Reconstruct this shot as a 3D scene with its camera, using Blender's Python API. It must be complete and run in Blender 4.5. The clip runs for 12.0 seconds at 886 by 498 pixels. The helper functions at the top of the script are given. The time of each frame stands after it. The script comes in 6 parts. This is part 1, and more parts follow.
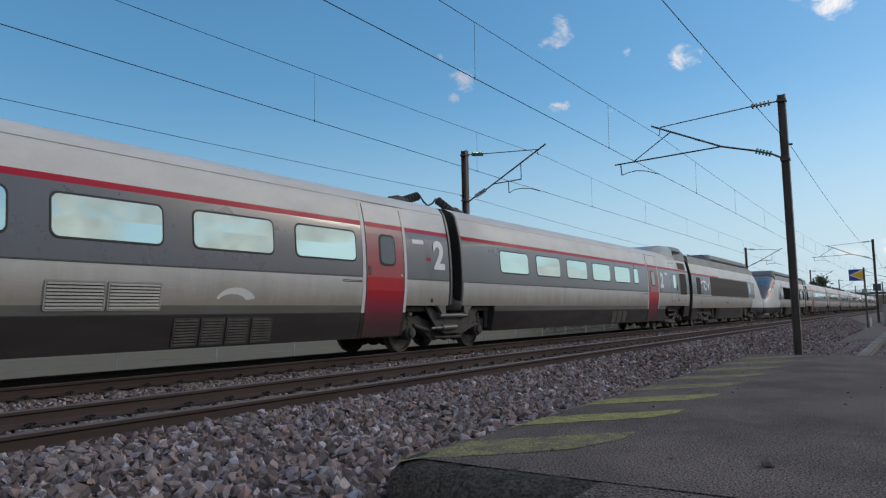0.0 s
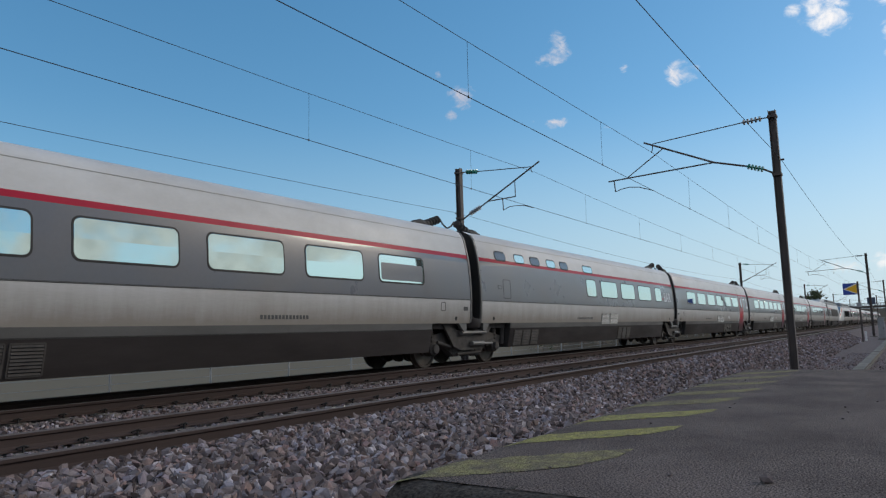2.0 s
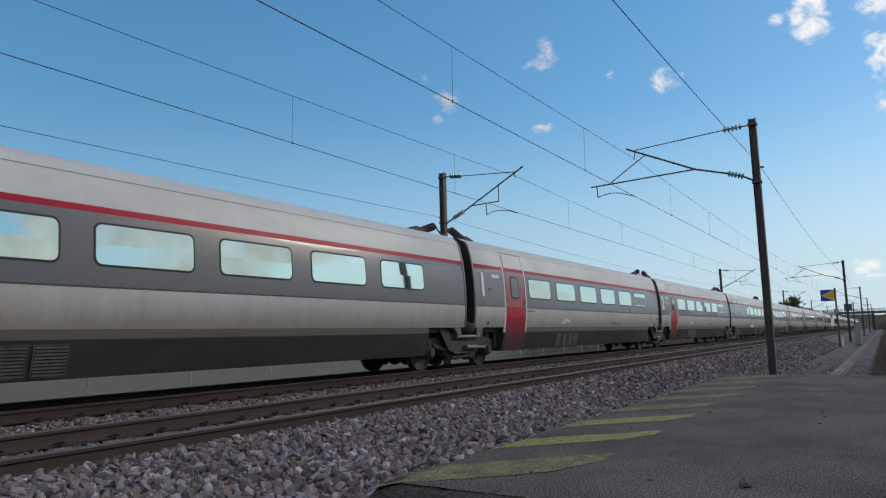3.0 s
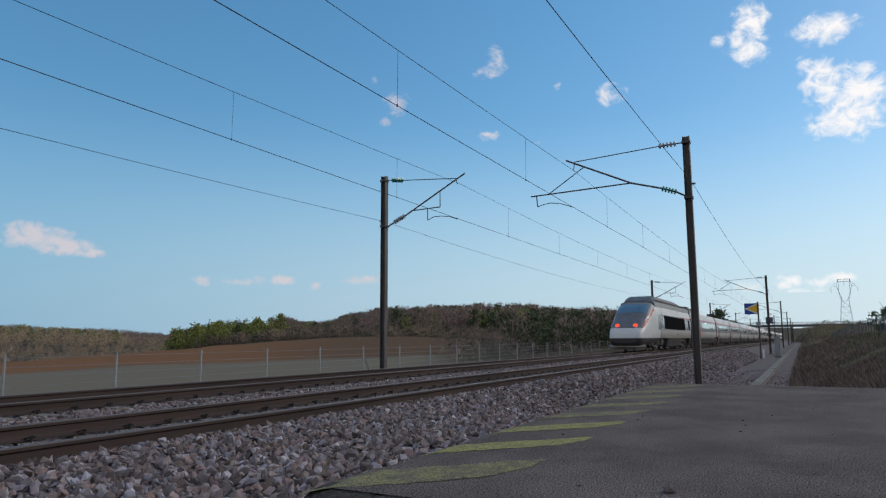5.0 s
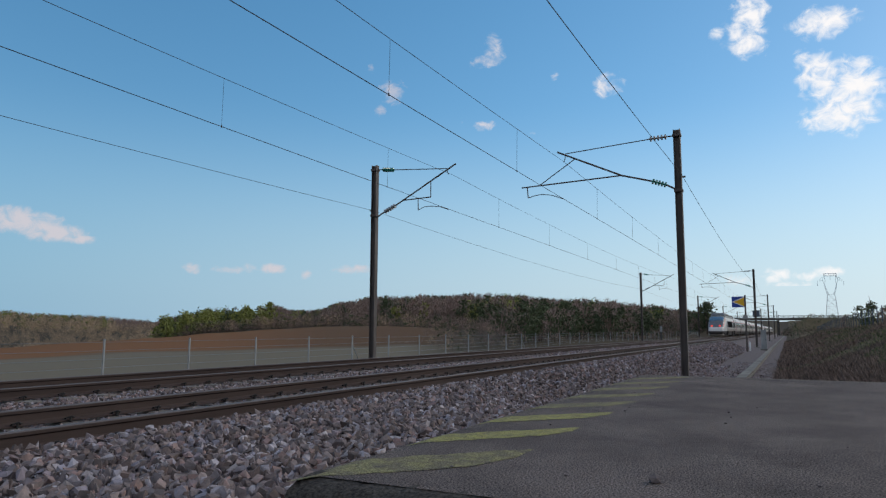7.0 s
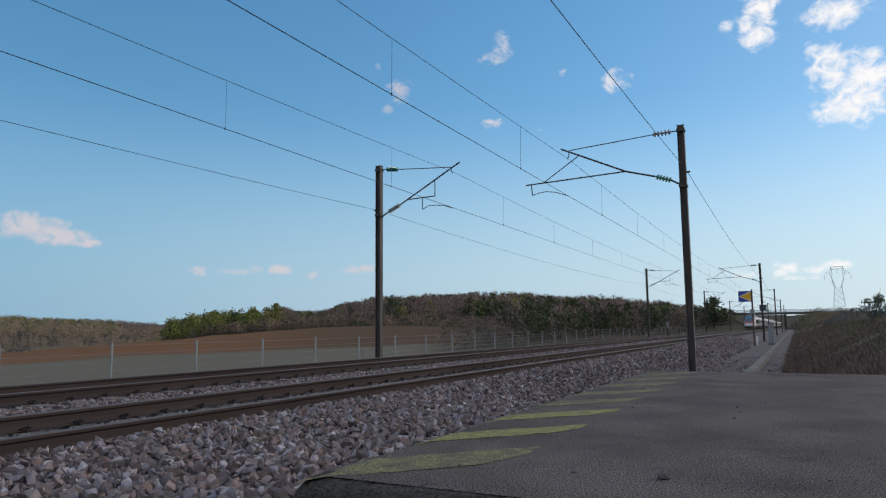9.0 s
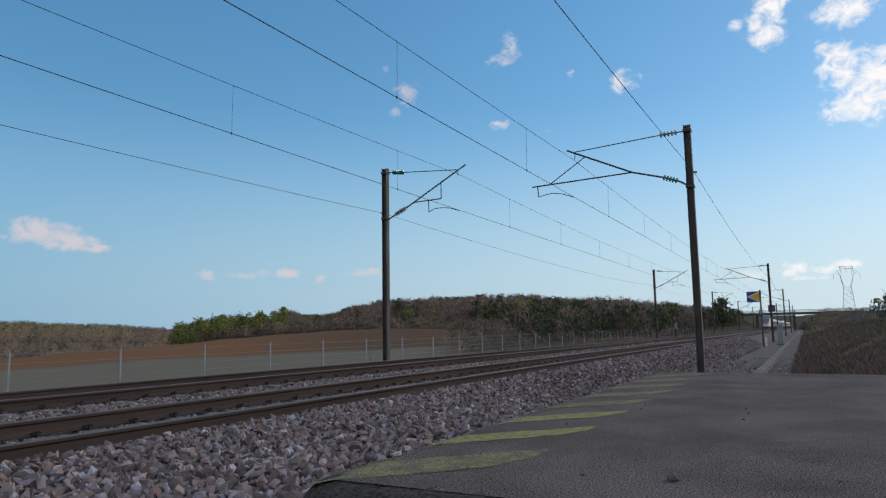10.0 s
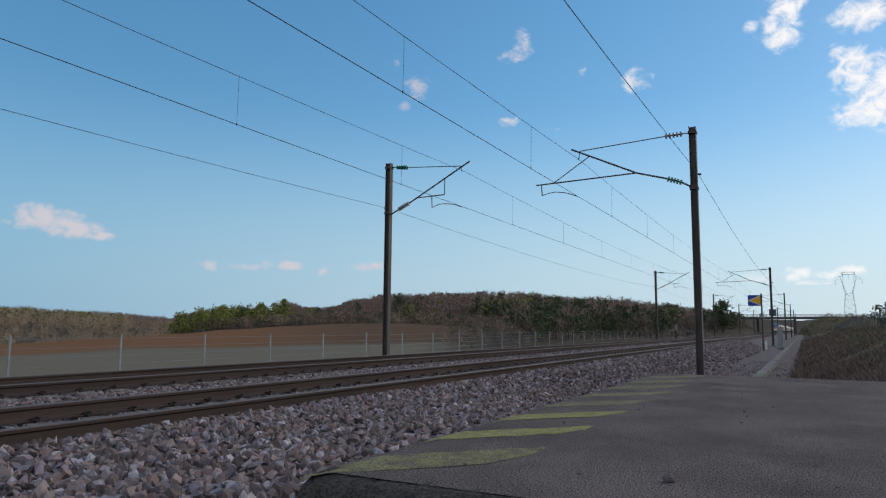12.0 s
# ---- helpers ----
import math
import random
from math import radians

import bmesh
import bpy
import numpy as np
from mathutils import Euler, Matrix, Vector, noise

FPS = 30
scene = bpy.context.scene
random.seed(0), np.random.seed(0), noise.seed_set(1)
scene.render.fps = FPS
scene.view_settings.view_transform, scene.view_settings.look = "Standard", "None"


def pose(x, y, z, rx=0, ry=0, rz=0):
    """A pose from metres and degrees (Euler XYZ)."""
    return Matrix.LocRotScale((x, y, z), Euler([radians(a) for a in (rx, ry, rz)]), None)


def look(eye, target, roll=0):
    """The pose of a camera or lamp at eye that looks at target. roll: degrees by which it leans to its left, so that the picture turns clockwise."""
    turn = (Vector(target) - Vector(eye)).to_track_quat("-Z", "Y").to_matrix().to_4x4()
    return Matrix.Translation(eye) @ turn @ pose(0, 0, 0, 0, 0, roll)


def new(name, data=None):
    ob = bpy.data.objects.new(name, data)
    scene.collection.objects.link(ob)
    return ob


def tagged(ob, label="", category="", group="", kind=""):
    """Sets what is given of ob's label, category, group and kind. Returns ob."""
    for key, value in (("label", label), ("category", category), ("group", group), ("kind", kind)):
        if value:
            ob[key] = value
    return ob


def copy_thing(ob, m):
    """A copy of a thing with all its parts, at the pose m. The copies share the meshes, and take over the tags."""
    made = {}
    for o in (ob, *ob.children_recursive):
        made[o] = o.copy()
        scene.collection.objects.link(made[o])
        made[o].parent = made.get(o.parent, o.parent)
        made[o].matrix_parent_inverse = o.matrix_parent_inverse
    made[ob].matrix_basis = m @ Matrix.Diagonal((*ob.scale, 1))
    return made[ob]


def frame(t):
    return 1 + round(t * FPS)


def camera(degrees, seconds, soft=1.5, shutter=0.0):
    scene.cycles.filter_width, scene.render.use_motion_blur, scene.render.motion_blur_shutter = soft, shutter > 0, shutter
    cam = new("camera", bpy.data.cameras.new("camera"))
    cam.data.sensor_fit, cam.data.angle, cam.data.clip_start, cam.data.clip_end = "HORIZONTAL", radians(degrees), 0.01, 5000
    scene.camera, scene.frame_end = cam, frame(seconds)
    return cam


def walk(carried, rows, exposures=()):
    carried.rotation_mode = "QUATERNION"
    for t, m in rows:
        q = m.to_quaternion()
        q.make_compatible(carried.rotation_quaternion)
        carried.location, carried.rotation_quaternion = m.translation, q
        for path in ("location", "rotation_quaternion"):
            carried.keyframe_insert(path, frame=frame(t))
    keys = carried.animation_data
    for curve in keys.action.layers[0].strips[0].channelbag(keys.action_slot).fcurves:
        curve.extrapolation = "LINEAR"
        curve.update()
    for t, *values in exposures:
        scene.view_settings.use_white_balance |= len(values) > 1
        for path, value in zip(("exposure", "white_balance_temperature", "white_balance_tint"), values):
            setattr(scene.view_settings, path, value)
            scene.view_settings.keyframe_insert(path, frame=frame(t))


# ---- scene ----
# ---------------------------------------------------------------- camera
# a small tripod on the platform: the eye stays at one place and only turns
EYE = (0.0, 0.0, 0.852)
TURNS = [
    (0.0, 34.35, 5.48, 1.10), (0.5, 34.43, 6.14, 1.97), (1.0, 34.87, 7.14, 1.58), (1.5, 34.43, 6.76, 1.39),
    (2.0, 33.99, 6.95, 1.66), (2.5, 33.55, 7.15, 1.48), (3.0, 32.55, 7.26, 1.43), (3.5, 30.64, 7.28, 1.39),
    (3.7, 29.84, 7.35, 1.30), (5.5, 27.02, 7.51, 0.02), (6.0, 26.77, 6.92, -0.06), (6.5, 26.54, 6.82, -0.12),
    (7.0, 26.47, 6.76, -0.25), (9.0, 26.98, 6.66, 0.54), (9.5, 27.19, 6.67, 0.53), (10.0, 27.58, 6.88, 0.91),
    (10.5, 27.83, 6.78, 0.37), (11.0, 27.75, 6.66, 0.18), (11.5, 27.81, 6.60, -0.33), (12.0, 27.59, 6.55, -0.49)]
cam = camera(65.56, 12.0, soft=1.25, shutter=0.0)
walk(cam, [(t, pose(*EYE, 90 + p, r, w)) for t, w, p, r in TURNS])

# ---------------------------------------------------------------- layout in metres (y runs along the line, rail top is z = 0)
NEAR, FAR, GAUGE = -6.588, -10.83, 1.507      # track centres, rail head spacing
MAST_R, MAST_L = -2.88, -14.2
SPANS = [-86.5, -32.0, 22.5, 77.2, 131.2, 184.8, 239.0, 293.0]
PLAT_Z, PLAT_X, PLAT_END = 0.15, -2.18, 11.75
TRAIN_SPEED = 38.0
TRAIN_START = 14.32                            # first car joint at 0 s

# ---------------------------------------------------------------- world and sun
SUN_AZ, SUN_EL = 38.0, 24.0                    # degrees to the right of +y, above the horizon
# clouds as they stand at 12 s: azimuth to the right of +y, height, half width, half height in degrees, thickness
LOW_CLOUDS = [(-58.3, 7.7, 1.48, 0.89, 1.20), (-57.1, 7.4, 1.62, 0.82, 1.20), (-55.7, 7.0, 1.66, 0.58, 1.15), (-54.2, 6.6, 0.99, 0.34, 1.00), (-60.4, 7.2, 0.67, 0.24, 0.45), (-46.4, 4.8, 0.68, 0.40, 0.85), (-43.5, 4.8, 1.49, 0.32, 0.70), (-42.0, 5.0, 0.71, 0.46, 0.80), (-40.3, 4.9, 0.90, 0.41, 0.95), (-37.6, 4.5, 0.50, 0.42, 0.60), (-33.9, 5.0, 1.59, 0.37, 0.85)]
HIGH_CLOUDS = [(-21.0, 23.1, 0.97, 1.12, 0.80), (-21.8, 22.1, 1.45, 0.57, 0.70), (-31.8, 21.4, 0.39, 0.61, 0.50), (-30.0, 19.7, 1.12, 1.07, 0.85), (-31.1, 18.2, 0.58, 0.50, 0.65), (-15.9, 20.7, 0.42, 0.52, 0.45), (-11.6, 19.8, 1.26, 0.99, 0.95), (-22.1, 17.0, 1.06, 0.45, 0.80), (-24.1, 17.3, 0.68, 0.32, 0.50), (-18.1, 16.3, 0.38, 0.23, 0.40)]
SUN_CLOUDS = [(-0.7, 22.0, 1.49, 1.33, 1.20), (-2.5, 22.5, 0.89, 0.51, 0.80), (-0.1, 23.7, 1.32, 1.15, 1.20), (4.8, 22.1, 2.04, 0.96, 1.25), (4.2, 18.3, 1.48, 1.54, 1.30), (3.1, 20.0, 0.58, 0.54, 1.00), (6.1, 17.5, 2.02, 1.74, 1.30), (4.6, 15.4, 1.95, 1.01, 1.25), (5.8, 16.1, 1.86, 1.61, 1.30), (-0.2, 4.2, 1.26, 0.58, 1.00), (0.6, 3.4, 1.75, 0.41, 0.80), (1.8, 4.1, 0.93, 0.41, 0.90), (3.1, 4.4, 0.91, 0.40, 1.00), (-3.2, 3.9, 1.41, 0.56, 0.70), (4.8, 3.0, 0.81, 0.36, 0.80)]
CLOUD_BASE, WIND = 300.0, 3.2                  # height of the cloud sheet, drift towards +x in metres a second


def link(nt, a, b):
    nt.links.new(a, b)


def math_node(nt, op, a, b=None, c=None):
    n = nt.nodes.new("ShaderNodeMath")
    n.operation = op
    for i, v in enumerate((a, b, c)):
        if v is None:
            continue
        if isinstance(v, (int, float)):
            n.inputs[i].default_value = v
        else:
            nt.links.new(v, n.inputs[i])
    return n.outputs[0]


def make_world():
    w = bpy.data.worlds.new("sky")
    scene.world = w
    w.use_nodes = True
    nt = w.node_tree
    nt.nodes.clear()
    out = nt.nodes.new("ShaderNodeOutputWorld")
    bg = nt.nodes.new("ShaderNodeBackground")
    sky = nt.nodes.new("ShaderNodeTexSky")
    sky.sky_type, sky.sun_disc = "NISHITA", False
    sky.sun_elevation, sky.sun_rotation = radians(SUN_EL), radians(SUN_AZ)
    sky.altitude, sky.air_density, sky.dust_density, sky.ozone_density = 200, 1.0, 0.4, 3.6
    tc = nt.nodes.new("ShaderNodeTexCoord")
    sep = nt.nodes.new("ShaderNodeSeparateXYZ")
    nt.links.new(tc.outputs["Generated"], sep.inputs[0])
    az = math_node(nt, "MULTIPLY", math_node(nt, "ARCTAN2", sep.outputs[0], sep.outputs[1]), 180 / math.pi)
    el = math_node(nt, "MULTIPLY", math_node(nt, "ARCSINE", sep.outputs[2]), 180 / math.pi)
    puff = nt.nodes.new("ShaderNodeTexNoise")
    puff.inputs["Scale"].default_value, puff.inputs["Detail"].default_value, puff.inputs["Roughness"].default_value = 34.0, 7.0, 0.62
    nt.links.new(tc.outputs["Generated"], puff.inputs["Vector"])
    # broken cumulus over the rest of the sky, to the right of the line and behind
    big = nt.nodes.new("ShaderNodeTexNoise")
    big.inputs["Scale"].default_value, big.inputs["Detail"].default_value, big.inputs["Roughness"].default_value = 5.2, 8.0, 0.55
    nt.links.new(tc.outputs["Generated"], big.inputs["Vector"])
    away = math_node(nt, "MULTIPLY_ADD", math_node(nt, "ABSOLUTE", math_node(nt, "ADD", az, 27.0)), 1 / 20.0, -3.0)
    away = math_node(nt, "MINIMUM", away, 0.95)
    field = math_node(nt, "ADD", math_node(nt, "MULTIPLY_ADD", big.outputs[0], 10.0, -5.1), away)
    mr2 = nt.nodes.new("ShaderNodeMapRange")
    mr2.interpolation_type = "SMOOTHSTEP"
    mr2.inputs["From Min"].default_value, mr2.inputs["From Max"].default_value = -0.1, 1.3
    nt.links.new(field, mr2.inputs["Value"])
    up = nt.nodes.new("ShaderNodeMapRange")
    up.inputs["From Min"].default_value, up.inputs["From Max"].default_value = 0.0, 0.02
    nt.links.new(sep.outputs[2], up.inputs["Value"])
    hue = nt.nodes.new("ShaderNodeHueSaturation")
    hue.inputs["Saturation"].default_value, hue.inputs["Value"].default_value = SKY_SATURATION, 1.0
    hue.inputs["Hue"].default_value = 0.493
    soft = nt.nodes.new("ShaderNodeGamma")
    soft.inputs[1].default_value = 0.72
    nt.links.new(sky.outputs[0], soft.inputs[0])
    nt.links.new(soft.outputs[0], hue.inputs["Color"])
    # pale haze low over the land, brighter towards the sun
    side = nt.nodes.new("ShaderNodeMapRange")
    side.inputs["From Min"].default_value, side.inputs["From Max"].default_value = -62.0, 6.0
    nt.links.new(az, side.inputs["Value"])
    tint = nt.nodes.new("ShaderNodeMix")
    tint.data_type = "RGBA"
    tint.inputs[6].default_value, tint.inputs[7].default_value = (*HAZE_LEFT, 1), (*HAZE_SUN, 1)
    nt.links.new(side.outputs[0], tint.inputs[0])
    low = nt.nodes.new("ShaderNodeMapRange")
    low.interpolation_type = "SMOOTHSTEP"
    low.inputs["From Min"].default_value, low.inputs["From Max"].default_value = 0.0, 19.0
    low.inputs["To Min"].default_value, low.inputs["To Max"].default_value = 0.92, 0.0
    nt.links.new(math_node(nt, "ABSOLUTE", el), low.inputs["Value"])
    haze = nt.nodes.new("ShaderNodeMix")
    haze.data_type = "RGBA"
    nt.links.new(low.outputs[0], haze.inputs[0])
    nt.links.new(hue.outputs[0], haze.inputs[6])
    nt.links.new(tint.outputs[2], haze.inputs[7])
    grey = nt.nodes.new("ShaderNodeMix")
    grey.data_type = "RGBA"
    nt.links.new(math_node(nt, "MULTIPLY", mr2.outputs[0], up.outputs[0]), grey.inputs[0])
    nt.links.new(haze.outputs[2], grey.inputs[6])
    tone = nt.nodes.new("ShaderNodeMix")
    tone.data_type = "RGBA"
    nt.links.new(puff.outputs[0], tone.inputs[0])
    tone.inputs[6].default_value, tone.inputs[7].default_value = (*GREY_CLOUD, 1), (*CLOUD_COLOUR, 1)
    nt.links.new(tone.outputs[2], grey.inputs[7])
    nt.links.new(grey.outputs[2], bg.inputs[0])
    bg.inputs[1].default_value = SKY_STRENGTH
    nt.links.new(bg.outputs[0], out.inputs[0])


SKY_STRENGTH = 0.222
SKY_SATURATION = 1.38
CLOUD_COLOUR = (4.6, 4.45, 4.5)
HAZE_LEFT, HAZE_SUN = (1.05, 1.95, 2.75), (2.7, 3.35, 3.75)
GREY_CLOUD = (1.3, 1.4, 1.55)
make_world()

sun = new("sun", bpy.data.lights.new("sun", "SUN"))
sun.data.energy, sun.data.angle, sun.data.color = 1.1, radians(14), (1.0, 0.9, 0.76)
_d = Vector((math.sin(radians(SUN_AZ)) * math.cos(radians(SUN_EL)), math.cos(radians(SUN_AZ)) * math.cos(radians(SUN_EL)), math.sin(radians(SUN_EL))))
sun.matrix_world = look(_d * 100, (0, 0, 0))
scene.view_settings.exposure = 0.0


# ---------------------------------------------------------------- drifting clouds
def cloud_material():
    """Broken fair-weather cloud: each puff is a soft patch of sky, frayed by noise; the rest of the sheet is clear air."""
    m = bpy.data.materials.new("cloud_puffs")
    m.use_nodes = True
    nt = m.node_tree
    nt.nodes.clear()
    out = nt.nodes.new("ShaderNodeOutputMaterial")
    tc = nt.nodes.new("ShaderNodeTexCoord")
    way = nt.nodes.new("ShaderNodeVectorMath")
    way.operation = "NORMALIZE"
    nt.links.new(tc.outputs["Object"], way.inputs[0])
    sep = nt.nodes.new("ShaderNodeSeparateXYZ")
    nt.links.new(way.outputs[0], sep.inputs[0])
    az = math_node(nt, "MULTIPLY", math_node(nt, "ARCTAN2", sep.outputs[0], sep.outputs[1]), 180 / math.pi)
    el = math_node(nt, "MULTIPLY", math_node(nt, "ARCSINE", sep.outputs[2]), 180 / math.pi)
    flat = nt.nodes.new("ShaderNodeCombineXYZ")
    nt.links.new(az, flat.inputs[0])
    nt.links.new(math_node(nt, "MULTIPLY", el, 1.25), flat.inputs[1])
    puff = nt.nodes.new("ShaderNodeTexNoise")
    puff.inputs["Scale"].default_value, puff.inputs["Detail"].default_value, puff.inputs["Roughness"].default_value = 0.85, 7.0, 0.6
    puff.inputs["Distortion"].default_value = 0.5
    nt.links.new(flat.outputs[0], puff.inputs["Vector"])
    total = None
    for a, e, sa, se, thick in [(*c[:4], c[4] + 0.3) for c in LOW_CLOUDS] + HIGH_CLOUDS + SUN_CLOUDS:
        da = math_node(nt, "MULTIPLY", math_node(nt, "SUBTRACT", az, a), 0.9 / sa)
        de = math_node(nt, "MULTIPLY", math_node(nt, "SUBTRACT", el, e), 0.9 / se)
        r = math_node(nt, "MULTIPLY_ADD", da, da, math_node(nt, "MULTIPLY", de, de))
        p = math_node(nt, "SUBTRACT", thick, r)
        total = p if total is None else math_node(nt, "MAXIMUM", total, p)
    body = math_node(nt, "MULTIPLY_ADD", puff.outputs[0], 3.8, math_node(nt, "ADD", math_node(nt, "MAXIMUM", total, -3.0), -2.12))
    mr = nt.nodes.new("ShaderNodeMapRange")
    mr.interpolation_type = "SMOOTHSTEP"
    mr.inputs["From Min"].default_value, mr.inputs["From Max"].default_value = -0.25, 1.45
    nt.links.new(body, mr.inputs["Value"])
    side = nt.nodes.new("ShaderNodeMapRange")
    side.inputs["From Min"].default_value, side.inputs["From Max"].default_value = -30.0, -3.0
    nt.links.new(az, side.inputs["Value"])
    hue = nt.nodes.new("ShaderNodeMix")
    hue.data_type = "RGBA"
    hue.inputs[6].default_value, hue.inputs[7].default_value = (0.68, 0.62, 0.65, 1), (1.0, 0.97, 0.96, 1)
    nt.links.new(side.outputs[0], hue.inputs[0])
    glow = nt.nodes.new("ShaderNodeEmission")
    nt.links.new(hue.outputs[2], glow.inputs[0])
    clear = nt.nodes.new("ShaderNodeBsdfTransparent")
    mix = nt.nodes.new("ShaderNodeMixShader")
    nt.links.new(math_node(nt, "MULTIPLY", mr.outputs[0], math_node(nt, "MULTIPLY_ADD", side.outputs[0], 0.15, 0.82)), mix.inputs[0])
    nt.links.new(clear.outputs[0], mix.inputs[1])
    nt.links.new(glow.outputs[0], mix.inputs[2])
    nt.links.new(mix.outputs[0], out.inputs["Surface"])
    return m


def make_clouds():
    bm = bmesh.new()
    rows = []
    for e in (3.4, 5, 8, 14, 22, 34):
        d = CLOUD_BASE / math.tan(radians(e))
        rows.append([bm.verts.new((d * math.sin(radians(a)), d * math.cos(radians(a)), CLOUD_BASE)) for a in range(-78, 15, 4)])
    for a, b in zip(rows, rows[1:]):
        for i in range(len(a) - 1):
            bm.faces.new((a[i], a[i + 1], b[i + 1], b[i]))
    me = bpy.data.meshes.new("clouds")
    bm.to_mesh(me)
    bm.free()
    me.materials.append(cloud_material())
    ob = new("clouds", me)
    ob.location = EYE
    return tagged(ob, "small white fair-weather clouds drifting in a blue sky", "clouds", kind="stuff")


clouds = make_clouds()


# ---------------------------------------------------------------- materials
def mat(name, colour, rough=0.6, metal=0.0, second=None, scale=6.0, amount=0.5, bump=0.0, bump_scale=60.0, fine=0.12,
        stretch=(1, 1, 1), random=0.0, island=0.0, emit=0.0, coat=0.0, rough_var=0.1, spec=0.5):
    """Principled surface with coarse stains (towards second), fine grain, relief, and a change from piece to piece."""
    m = bpy.data.materials.new(name)
    m.use_nodes = True
    nt = m.node_tree
    b = nt.nodes["Principled BSDF"]
    b.inputs["Roughness"].default_value, b.inputs["Metallic"].default_value = rough, metal
    b.inputs["Coat Weight"].default_value, b.inputs["Specular IOR Level"].default_value = coat, spec
    tc = nt.nodes.new("ShaderNodeTexCoord")
    mp = nt.nodes.new("ShaderNodeMapping")
    mp.inputs["Scale"].default_value = stretch
    nt.links.new(tc.outputs["Object"], mp.inputs[0])
    second = second or tuple(c * 0.7 for c in colour)
    n1 = nt.nodes.new("ShaderNodeTexNoise")
    n1.inputs["Scale"].default_value, n1.inputs["Detail"].default_value, n1.inputs["Roughness"].default_value = scale, 6, 0.62
    nt.links.new(mp.outputs[0], n1.inputs["Vector"])
    r1 = nt.nodes.new("ShaderNodeMapRange")
    r1.inputs["From Min"].default_value, r1.inputs["From Max"].default_value = 0.38, 0.68
    r1.inputs["To Max"].default_value = amount
    nt.links.new(n1.outputs[0], r1.inputs["Value"])
    mix = nt.nodes.new("ShaderNodeMix")
    mix.data_type = "RGBA"
    mix.inputs[6].default_value, mix.inputs[7].default_value = (*colour, 1), (*second, 1)
    nt.links.new(r1.outputs[0], mix.inputs[0])
    n2 = nt.nodes.new("ShaderNodeTexNoise")
    n2.inputs["Scale"].default_value, n2.inputs["Detail"].default_value = bump_scale, 4
    nt.links.new(mp.outputs[0], n2.inputs["Vector"])
    hsv = nt.nodes.new("ShaderNodeHueSaturation")
    nt.links.new(mix.outputs[2], hsv.inputs["Color"])
    val = math_node(nt, "MULTIPLY_ADD", n2.outputs[0], fine * 2, 1 - fine)
    if random:
        oi = nt.nodes.new("ShaderNodeObjectInfo")
        val = math_node(nt, "ADD", val, math_node(nt, "MULTIPLY_ADD", oi.outputs["Random"], random * 2, -random))
    if island:
        ge = nt.nodes.new("ShaderNodeNewGeometry")
        val = math_node(nt, "ADD", val, math_node(nt, "MULTIPLY_ADD", ge.outputs["Random Per Island"], island * 2, -island))
    nt.links.new(val, hsv.inputs["Value"])
    nt.links.new(hsv.outputs[0], b.inputs["Base Color"])
    nt.links.new(math_node(nt, "MULTIPLY_ADD", n1.outputs[0], rough_var * 2, rough - rough_var), b.inputs["Roughness"])
    if bump:
        bp = nt.nodes.new("ShaderNodeBump")
        bp.inputs["Strength"].default_value, bp.inputs["Distance"].default_value = min(1.0, bump), 0.01 * bump
        nt.links.new(n2.outputs[0], bp.inputs["Height"])
        nt.links.new(bp.outputs[0], b.inputs["Normal"])
    if emit:
        b.inputs["Emission Color"].default_value, b.inputs["Emission Strength"].default_value = (*colour, 1), emit
    return m


